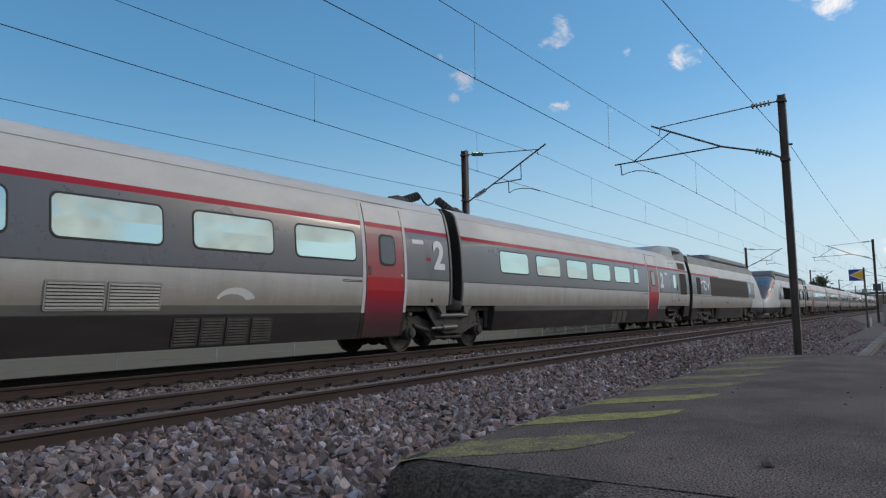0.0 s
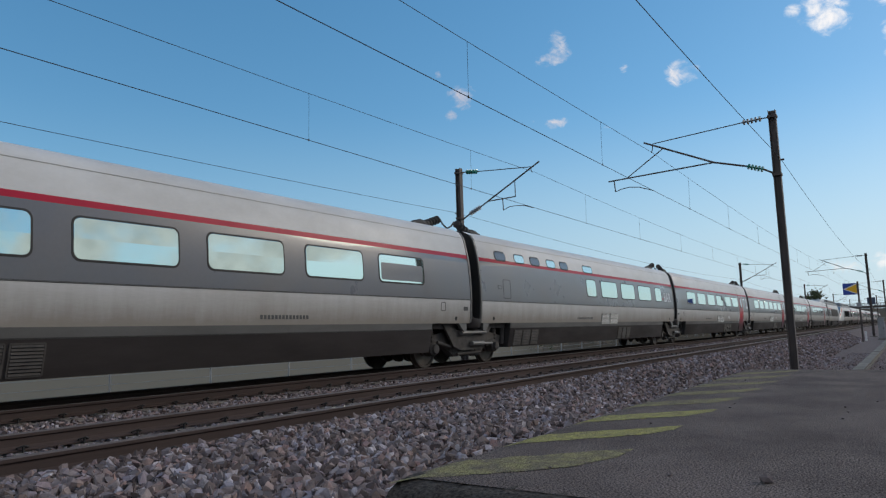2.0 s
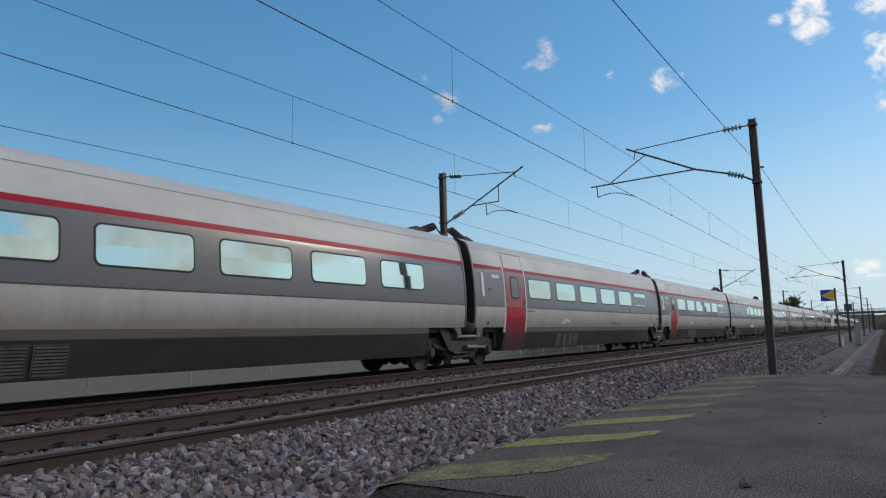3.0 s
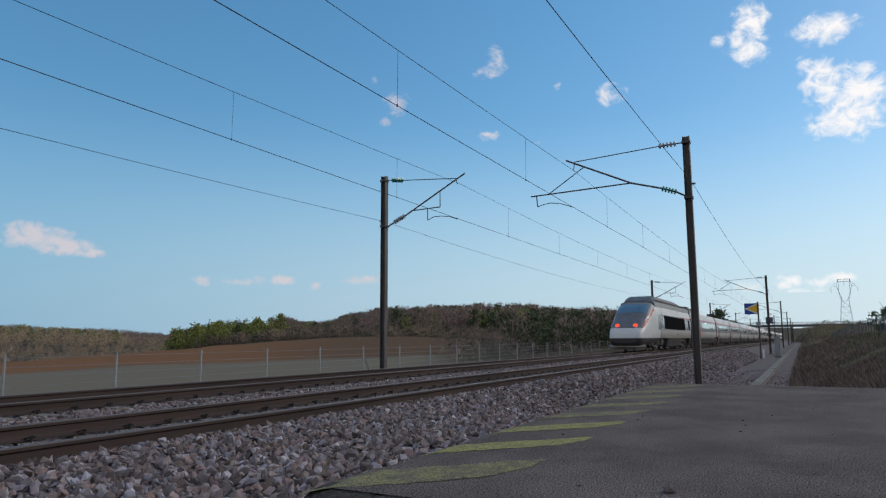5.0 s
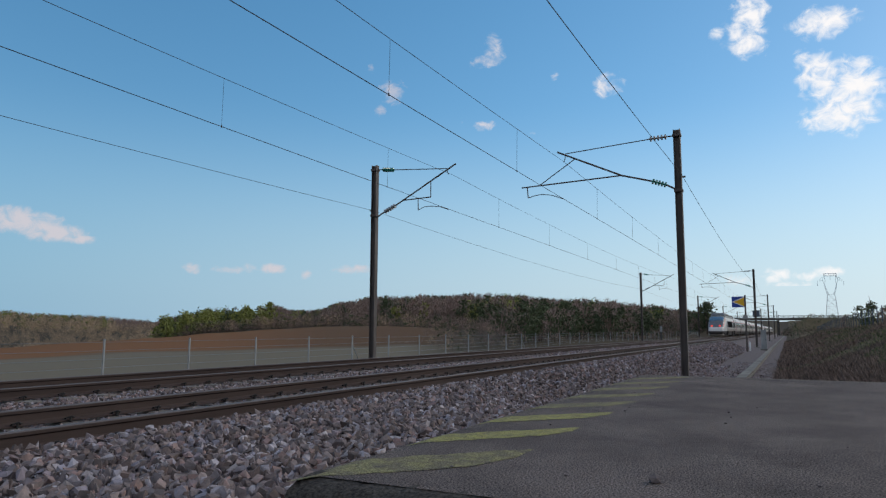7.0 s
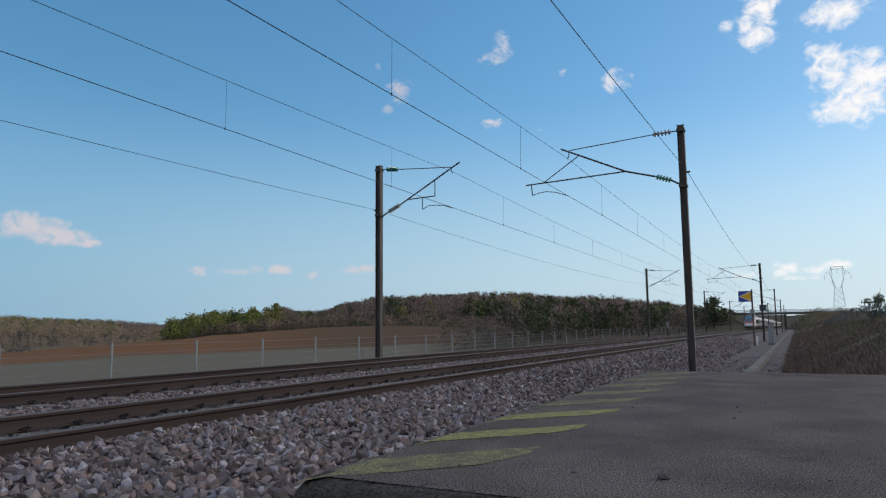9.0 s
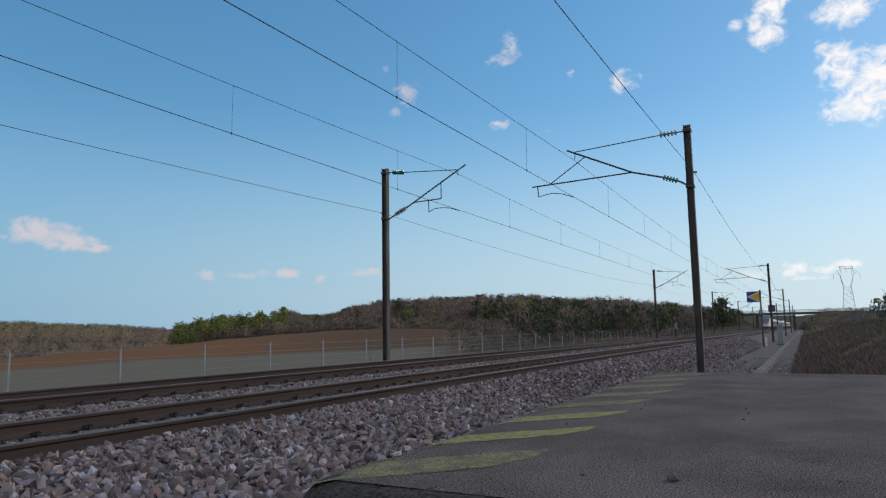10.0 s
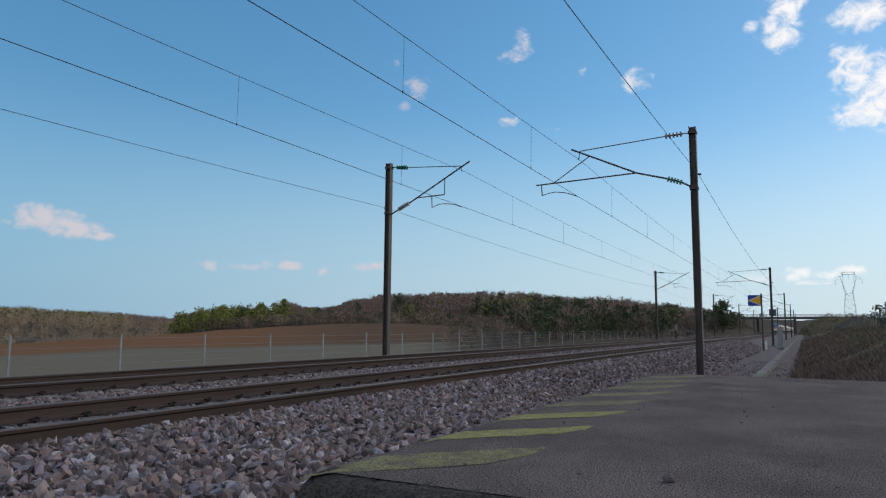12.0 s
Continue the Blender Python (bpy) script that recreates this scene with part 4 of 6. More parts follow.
def bogie(car, yc, wb):
    """A two-axle bogie; its frame carries wheels, axles, boxes, springs and dampers as parts."""
    bm = bmesh.new()
    for s in (-1, 1):
        x = s * 0.99
        pr = [(-wb / 2 - 0.42, 0.62, 0.10), (-wb / 2 + 0.3, 0.72, 0.13), (-wb / 2 + 0.8, 0.5, 0.19), (-0.5, 0.36, 0.1), (0.5, 0.36, 0.1), (wb / 2 - 0.8, 0.5, 0.19), (wb / 2 - 0.3, 0.72, 0.13), (wb / 2 + 0.42, 0.62, 0.10)]
        loft(bm, [[(x - 0.09, yc + y, z - h), (x + 0.09, yc + y, z - h), (x + 0.09, yc + y, z + h), (x - 0.09, yc + y, z + h)] for y, z, h in pr])
    add_box(bm, -0.95, 0.95, yc - 0.3, yc + 0.3, 0.3, 0.62)
    ob = part("bogie", bm, M["under"], car, "grimy bogie frame")
    def sub(name, fill, material="under"):
        b = bmesh.new()
        fill(b)
        part(name, b, M[material], ob)
    for k in (-1, 1):
        y = yc + k * wb / 2
        wheel_parts(ob, y)
        sub("axle", lambda b: tube(b, [(-0.7, y, 0.46), (0.7, y, 0.46)], 0.085, 8))
        for x in (-0.35, 0.0, 0.35):
            sub("brake_disc", lambda b: disc(b, (x - 0.04, y, 0.46), (1, 0, 0), [(0, 0.3), (0.08, 0.3)], 16), "wheel")
        for s in (-1, 1):
            x = s * 0.99
            sub("axle_box", lambda b: disc(b, (x - s * 0.12, y, 0.46), (s, 0, 0), [(0, 0.17), (0.22, 0.17), (0.25, 0.13), (0.31, 0.11), (0.32, 0.05)], 14))
            sub("spring", lambda b: disc(b, (x, y + k * 0.05, 0.62), (0, 0, 1), [(0, 0.11), (0.06, 0.125), (0.1, 0.1), (0.16, 0.125), (0.2, 0.1), (0.26, 0.125), (0.3, 0.1), (0.36, 0.12), (0.42, 0.1)], 10))
            sub("traction_link", lambda b: tube(b, [(x + s * 0.12, y - k * 0.12, 0.62), (x + s * 0.16, y - k * 0.62, 0.5)], 0.045, 8))
            sub("brake_unit", lambda b: add_box(b, x - 0.1, x + 0.12, y - k * 0.95 - 0.14, y - k * 0.95 + 0.14, 0.24, 0.5, bevel=0.03))
            sub("bracket", lambda b: tube(b, [(x + s * 0.14, y + k * 0.34, 0.5), (x + s * 0.12, y + k * 0.42, 1.02)], [0.05, 0.07], 6))
    for s in (-1, 1):
        x = s * 0.99
        sub("damper", lambda b: tube(b, [(x + s * 0.2, yc - 0.62, 0.66), (x + s * 0.2, yc - 0.1, 0.65), (x + s * 0.2, yc - 0.1, 0.65), (x + s * 0.2, yc + 0.7, 0.63)], [0.04, 0.04, 0.062, 0.062], 10), "skirt")
        sub("damper", lambda b: tube(b, [(x + s * 0.2, yc - 0.75, 0.86), (x + s * 0.2, yc + 0.75, 0.86)], 0.05, 10), "skirt")
        sub("sway_bar", lambda b: tube(b, [(x + s * 0.16, yc - 0.55, 0.3), (x + s * 0.16, yc + 0.6, 0.32)], 0.035, 8))
    return ob


def joint(car, y, articulated=True):
    """The dark bellows between two cars, with air springs under it and the roof cable bushings."""
    bm = bmesh.new()
    for i in range(6):
        w = 0.86 if i % 2 else 0.78
        yy = y - 0.24 + 0.48 * i / 5
        prof = [(w * 1.05, 1.1), (w * 1.12, 2.9), (w * 0.95, 3.3), (0.45, 3.45)]
        ring = [(a, yy, b) for a, b in prof] + [(-a, yy, b) for a, b in reversed(prof)]
        if i:
            vs2 = [bm.verts.new(p) for p in ring]
            for q in range(len(ring)):
                bm.faces.new((vs1[q], vs1[(q + 1) % len(ring)], vs2[(q + 1) % len(ring)], vs2[q]))
            vs1 = vs2
        else:
            vs1 = [bm.verts.new(p) for p in ring]
    part("bellows", bm, M["black"], car, "black rubber gangway bellows")
    if not articulated:
        return
    for s in (-1, 1):
        bm = bmesh.new()
        disc(bm, (s * 1.12, y, 0.92), (0, 0, 1), [(0, 0.26), (0.05, 0.36), (0.16, 0.39), (0.27, 0.36), (0.3, 0.22), (0.36, 0.17), (0.85, 0.155), (1.0, 0.12)], 18)
        part("air_spring", bm, M["skirt"], car, "round air spring under the car joint", smooth=True)
    for s in (-1, 1):
        x = s * 0.6
        bm = bmesh.new()
        for k in (-1, 1):
            a = Vector((x, y + k * 1.15, 3.64))
            tube(bm, [a + Vector((0, k * 0.45, -0.03)), a + Vector((0, k * 0.1, 0.02)), a, (x, y + k * 0.55, 3.8)], [0.1, 0.13, 0.12, 0.04], 8)
            for i in range(5):
                p = a.lerp(Vector((x, y + k * 0.35, 3.9)), 0.1 + 0.17 * i)
                disc(bm, p, (0, -k * 0.75, 0.26), [(0, 0.05), (0.03, 0.115), (0.05, 0.115), (0.09, 0.05)], 10)
            tube(bm, [(x, y + k * 0.35, 3.9), (x, y + k * 0.2, 3.76), (x, y, 3.68)], 0.022, 6)
        part("roof_bushing", bm, M["black"], car, "black ribbed roof cable bushing")
        # yoke plate below the air spring, with its stays and pale brackets
        bm = bmesh.new()
        pts = [(-1.3, 1.06), (-1.12, 1.06), (-0.72, 0.92), (0.62, 0.92), (0.95, 1.06), (1.12, 1.06), (0.62, 0.5), (0.3, 0.4), (-0.55, 0.4), (-0.85, 0.5)]
        loft(bm, [[(s * 1.2, y + a, z) for a, z in pts], [(s * 1.26, y + a, z) for a, z in pts]])
        part("yoke", bm, M["under"], car, "grimy yoke plate under the joint")
        for k in (-1, 1):
            bm = bmesh.new()
            pts = [(0.42, 1.3), (0.74, 1.26), (0.8, 1.1), (0.55, 0.86), (0.42, 0.9)]
            loft(bm, [[(s * 1.3, y + k * a, z) for a, z in pts], [(s * 1.385, y + k * a, z) for a, z in pts]])
            part("bracket", bm, M["skirt_mid"], car, "pale grey body end bracket")
        bm = bmesh.new()
        tube(bm, [(s * 1.32, y - 0.6, 0.84), (s * 1.32, y + 0.62, 0.84)], 0.055, 10)
        tube(bm, [(s * 1.32, y - 0.1, 0.56), (s * 1.32, y + 0.5, 0.55), (s * 1.32, y + 0.5, 0.55), (s * 1.32, y + 0.95, 0.54)], [0.065, 0.065, 0.035, 0.035], 10)
        part("damper", bm, M["skirt_mid"], car, "worn steel damper across the joint")
    for k in (-1, 1):
        for s in (-1, 1):
            tall("end_trim", s, y + k * 0.26 - 0.035, y + k * 0.26 + 0.035, [1.1, 1.7, 2.3, 2.77, 3.1, 3.3, 3.46], 0.012, M["skirt_mid"], car)


def door(s, y0, y1, parent, hinge):
    """A red plug door: white upper panel, violet red band, bright red leaf with a rounded window."""
    dz = [0.42, 0.75, 0.93, 1.08, 1.4, 1.68, 2.0, 2.3, 2.6, 2.75]
    d = tall("door", s, y0, y1, dz, 0.012, M["door_red"], parent, "bright red plug door, darker at the foot")
    tall("door_header", s, y0, y1, [2.75, 2.85, 3.1, 3.24], 0.012, [M["paint_white"], M["paint_red"]], d, "white panel over the door", pick=lambda z: 1 if z < 2.85 else 0)
    m = (y0 + y1) / 2 + 0.06
    fr = panel("door_window_frame", s, m - 0.28, m + 0.28, 1.93, 2.62, 0.02, M["black"], d, r=0.14)
    panel("door_pane", s, m - 0.235, m + 0.235, 1.975, 2.575, 0.024, M["darkpane"], d, r=0.11, label="dark door glass")
    for y in (y0 - 0.11, y1 + 0.0):
        tall("door_pillar", s, y, y + 0.11, [0.42, 0.75, 1.08, 1.68, 2.3, 2.77, 3.1, 3.3], 0.006, [M["paint_white"], M["skirt"]], d, "white door pillar", pick=lambda z: 1 if z < 1.0 else 0)
    for y in (y0, y1):
        tall("door_gap", s, y - 0.008, y + 0.008, [0.42, 1.08, 1.68, 2.3, 2.77, 3.1, 3.24], 0.015, M["black"], d)
    h = y0 + 0.1 if hinge < 0 else y1 - 0.1
    panel("door_handle", s, h - 0.045, h + 0.045, 1.72, 1.92, 0.022, M["label_dark"], d, r=0.03, label="black recessed handle")
    h = y1 - 0.1 if hinge < 0 else y0 + 0.1
    panel("door_button", s, h - 0.025, h + 0.025, 1.72, 1.77, 0.024, M["letter"], d, r=0.02)
    seam("gutter", s, y0 - 0.15, y1 + 0.15, 3.29, 3.315, d, w=0.008, r=0.005)
    seam("step_slot", s, y0 - 0.72, y0 - 0.14, 1.56, 1.6, d, w=0.014, r=0.01) if hinge < 0 else seam("step_slot", s, y1 + 0.14, y1 + 0.72, 1.56, 1.6, d, w=0.014, r=0.01)
    return d


def body(car, y0, y1, low0, low1):
    b = shell("body", y0, y1, 1.08, 3.68, livery, car, "white roof, red line, slate grey window band, silver lower side")
    k = shell("skirt", low0, low1, 0.40, 1.08, skirt_tone, car, "dark grimy lower skirt")
    for s in (-1, 1):
        for z in (1.675, 0.93):
            seam("seam", s, y0 + 0.02 if z > 1 else low0 + 0.02, y1 - 0.02 if z > 1 else low1 - 0.02, z - 0.011, z + 0.011, b if z > 1 else k, w=0.009, r=0.004)
        seam("roof_seam", s, y0 + 0.05, y1 - 0.05, 3.305, 3.317, b, w=0.004, r=0.003, material="grille_grey")
    # floor pan between the skirts
    bm = bmesh.new()
    add_box(bm, -1.2, 1.2, y0 + 0.1, y1 - 0.1, 0.95, 1.1)
    part("underfloor", bm, M["under"], car)
    return b, k


def side_grilles(car, b, k, s, up, low):
    for a in up:
        grille("air_grille", s, a, a + 0.8, 1.0 + 0.02, 1.4, 8, b, "grille_grey", "grille_grey")
    for a in low:
        grille("skirt_grille", s, a, a + 0.42, 0.45, 0.86, 9, k, "under", "under")


WIN = [-5.36, -7.56, -9.76, -11.96, -14.17, -16.36]


def coach(number, blind=False, carries=True):
    """An 18.7 m coach, its door end at +y; local y runs from the front joint at +9.35 to the rear joint at -9.35."""
    car = thing("passenger_car", pose(0, 0, 0), "grey, white and red express coach marked %s beside its door" % number, "train car", "cars of the train")
    f = 9.35
    b, k = body(car, -f + 0.26, f - 0.26, -f + 1.95, f - 2.05)
    for s in (-1, 1):
        for i, w in enumerate(WIN):
            window(s, f + w, f + w + 1.64, 2.0, 2.59, b)
            if (blind or not carries) and i == 5:
                panel("blind", s, f + w + 0.05, f + w + 1.59, 2.04, 2.42, 0.013, M["paint_grey"], b, r=0.06, label="drawn grey window blind")
        door(s, f - 3.39, f - 2.11, b, -1)
        letters(number, s, f - 0.72, 2.24, 0.64, "letter", b, "class_number", "white class number", bold=0.034 if number == "2" else 0.022)
        panel("plate", s, f - 1.75, f - 1.3, 2.5, 2.6, 0.006, M["letter"], b, r=0.03, label="small white plate")
        panel("logo", s, f - 1.22, f - 1.04, 2.13, 2.2, 0.006, M["paint_red"], b, r=0.02, label="small red badge")
        side_grilles(car, b, k, s, (f - 9.8, f - 8.93) if carries and not blind else (), (f - 7.83, f - 7.33, f - 6.83, f - 6.3))
        faded_mark(s, b, f - 6.7)
        bars(s, f - 12.6, f - 11.4, 1.22, 0.07, 14, "label_dark", b)
        seam("hatch", s, -f + 1.45, -f + 1.65, 1.38, 1.6, b)
        panel("socket", s, -f + 0.42, -f + 0.62, 1.4, 1.5, 0.01, M["label_dark"], b, r=0.02)
        for y in (-f + 0.95, f - 1.0):
            panel("jack_point", s, y - 0.05, y + 0.05, 1.15, 1.25, 0.008, M["black"], b, r=0.045)
    if carries:
        joint(car, -f)
        bogie(car, -f, 3.0)
    return car


def faded_mark(s, b, y):
    """A worn pale crescent on the lower side."""
    bm = bmesh.new()
    o, i = [], []
    for k in range(15):
        a = math.pi * (0.1 + 0.8 * k / 14)
        o.append((y + 0.42 * math.cos(a), 1.12 + 0.26 * math.sin(a)))
        i.append((y - 0.08 + 0.3 * math.cos(a), 1.12 + 0.15 * math.sin(a)))
    put = lambda pts: [(s * (side_x(z) + 0.004), yy, z) for yy, z in pts]
    loft(bm, [put(o), put(i)], closed=False)
    return part("faded_mark", bm, M["paint_white"], b, "worn pale crescent mark")


def bar_coach():
    car = thing("bar_car", pose(0, 0, 0), "grey, white and red bar coach with small upper windows", "train car", "cars of the train")
    f = 9.35
    b, k = body(car, -f + 0.26, f - 0.26, -f + 1.95, f - 2.05)
    for s in (-1, 1):
        for a, c in ((-3.05, -2.2), (-5.4, -3.75), (-7.5, -5.95), (-9.65, -8.02), (-11.06, -10.21)):
            window(s, f + a, f + c, 2.0, 2.59, b)
        for a, c, m in ((-17.48, -16.87, "darkpane"), (-16.31, -15.71, "pane"), (-15.28, -14.67, "darkpane"), (-14.12, -13.5, "pane"), (-13.1, -12.49, "darkpane"), (-11.16, -10.3, "pane")):
            window(s, f + a, f + c, 2.85, 3.08, b, m)
        letters("BAR", s, f - 1.27, 2.17, 0.42, "letter", b, "bar_lettering", "white word BAR")
        panel("logo", s, f - 2.05, f - 1.87, 2.09, 2.15, 0.006, M["paint_red"], b, r=0.02)
        seam("hatch", s, -f + 1.5, -f + 1.93, 1.76, 2.3, b, r=0.06)
        seam("hatch", s, -f + 1.2, -f + 1.42, 2.02, 2.12, b, r=0.03)
        side_grilles(car, b, k, s, (f - 9.75, f - 8.88), (f - 7.9, f - 7.4, f - 6.9))
        for a in (-f + 2.2, -f + 2.75, -f + 3.3):
            grille("skirt_grille", s, a, a + 0.45, 0.45, 0.86, 9, k, "under", "under")
        bars(s, f - 12.0, f - 10.6, 1.22, 0.07, 14, "label_dark", b)
        for y in (-f + 0.95, f - 1.0):
            panel("jack_point", s, y - 0.05, y + 0.05, 1.15, 1.25, 0.008, M["black"], b, r=0.045)
    joint(car, -f)
    bogie(car, -f, 3.0)
    return car


def end_coach(number):
    """The 21.9 m coach next to a power car; local y = 0 at the power car's joint, the coach reaches to +21.9."""
    car = thing("end_car", pose(0, 0, 0), "end coach of the express with staff door and roof fairing", "train car", "cars of the train")
    L = 21.9
    b, k = body(car, 0.3, L - 0.26, 4.3, L - 1.95)
    for s in (-1, 1):
        for a in (9.15, 11.34, 13.55, 15.77, 18.0):
            window(s, a, a + 1.66, 2.0, 2.59, b)
        window(s, 8.12, 8.62, 2.0, 2.59, b)
        door(s, 5.5, 6.78, b, 1)
        letters(number, s, 4.9, 2.2, 0.64, "letter", b, "class_number", "white class number", bold=0.034 if number == "2" else 0.022)
        panel("plate", s, 3.95, 4.4, 2.5, 2.6, 0.006, M["letter"], b, r=0.03)
        grille("air_grille", s, 0.85, 2.05, 1.62, 2.66, 26, b, "black", "paint_silver", upright=True)
        grille("air_grille", s, 0.72, 2.0, 2.86, 3.2, 26, b, "black", "paint_silver", upright=True)
        seam("staff_door", s, 2.35, 3.46, 1.3, 3.12, b, r=0.05)
        window(s, 2.66, 3.1, 1.9, 2.55, b)
        panel("door_handle", s, 2.42, 2.55, 1.82, 2.08, 0.012, M["black"], b, r=0.06)
        seam("hatch", s, 5.02, 5.2, 1.66, 1.82, b, r=0.02)
        seam("hatch", s, 7.6, 7.78, 1.4, 1.6, b, r=0.02)
        seam("gutter", s, 2.0, 3.5, 3.3, 3.32, b, w=0.008, r=0.004)
        for a in (9.5, 10.05, 10.6):
            grille("skirt_grille", s, a, a + 0.45, 0.45, 0.86, 9, k, "under", "under")
        for y in (1.0, 2.2):
            panel("jack_point", s, y - 0.05, y + 0.05, 1.3, 1.4, 0.008, M["black"], b, r=0.03)
        # end skirt beside the power car
        tall("end_skirt", s, 0.3, 1.2, [0.55, 0.75, 0.93, 1.08], 0.0, M["skirt"], b)
    # roof fairing that slopes down towards the coaches
    bm = bmesh.new()
    rings = []
    for y, w, h in ((0.32, 1.2, 3.98), (0.5, 1.2, 4.02), (2.15, 1.18, 4.0), (2.2, 1.17, 3.99), (3.4, 1.14, 3.95), (3.7, 1.08, 3.86), (4.4, 0.9, 3.62)):
        rings.append([(w + 0.08, y, 3.3), (w + 0.02, y, h - 0.26), (w - 0.2, y, h), (-w + 0.2, y, h), (-w - 0.02, y, h - 0.26), (-w - 0.08, y, 3.3)])
    for row in loft(bm, rings)[2:]:
        for f in row:
            f.material_index = 1
    fair = part("roof_fairing", bm, [M["roof_grey"], M["fairing"]], car, "grey roof equipment fairing")
    for s in (-1, 1):
        bm = bmesh.new()
        for i in range(22):
            y = 0.95 + i * 0.06
            add_box(bm, min(s * 1.19, s * 1.225), max(s * 1.19, s * 1.225), y, y + 0.03, 3.47, 3.78)
        part("fairing_louvres", bm, M["black"], fair)
    joint(car, 0.0, articulated=False)
    joint(car, L)
    bogie(car, 2.72, 3.0)
    bogie(car, L, 3.0)
    return car


# ---- power car: joint at local y = 0, nose at y = -22.15
PC_END = -22.15
NOSE = [  # distance from the tip, half width factor, roof height, lower edge
    (0.0, 0.60, 1.15, 0.62), (0.12, 0.70, 1.38, 0.45), (0.4, 0.79, 1.62, 0.35), (0.8, 0.85, 1.86, 0.32), (1.3, 0.89, 2.14, 0.32), (1.9, 0.92, 2.46, 0.34),
    (2.5, 0.945, 2.82, 0.36), (3.1, 0.96, 3.18, 0.38), (3.7, 0.975, 3.45, 0.4), (4.3, 0.99, 3.58, 0.4), (5.2, 1.0, 3.63, 0.4), (6.2, 1.0, 3.64, 0.4)]


def nose_ring(d, out=0.0):
    for (a, *p), (b, *q) in zip(NOSE, NOSE[1:]):
        if d <= b:
            t = (d - a) / (b - a)
            w, top, low = (u + (v - u) * t for u, v in zip(p, q))
            break
    ring = []
    n = 26
    for i in range(n + 1):
        a = -math.pi / 2 + math.pi * i / n
        c, s = math.cos(a), math.sin(a)
        e = 0.42
        x = 1.42 * w * (abs(c) ** e)
        z = (top + low) / 2 + (top - low) / 2 * math.copysign(abs(s) ** 0.62, s)
        ring.append((x + out * c, PC_END + d, z + out * s))
    return ring + [(-x, y, z) for x, y, z in reversed(ring[1:-1])]


def nose_patch(name, keep, off, material, parent, label=""):
    bm = bmesh.new()
    ds = [0.02 + 0.1 * i for i in range(60)]
    rings = [[bm.verts.new(p) for p in nose_ring(d, off)] for d in ds]
    n = len(rings[0])
    for a, b in zip(rings, rings[1:]):
        for i in range(n):
            q = (a[i], a[(i + 1) % n], b[(i + 1) % n], b[i])
            c = sum((v.co for v in q), Vector()) / 4
            if keep(c.x, c.y - PC_END, c.z):
                bm.faces.new(q)
    for v in [v for v in bm.verts if not v.link_faces]:
        bm.verts.remove(v)
    return part(name, bm, material, parent, label, smooth=True)


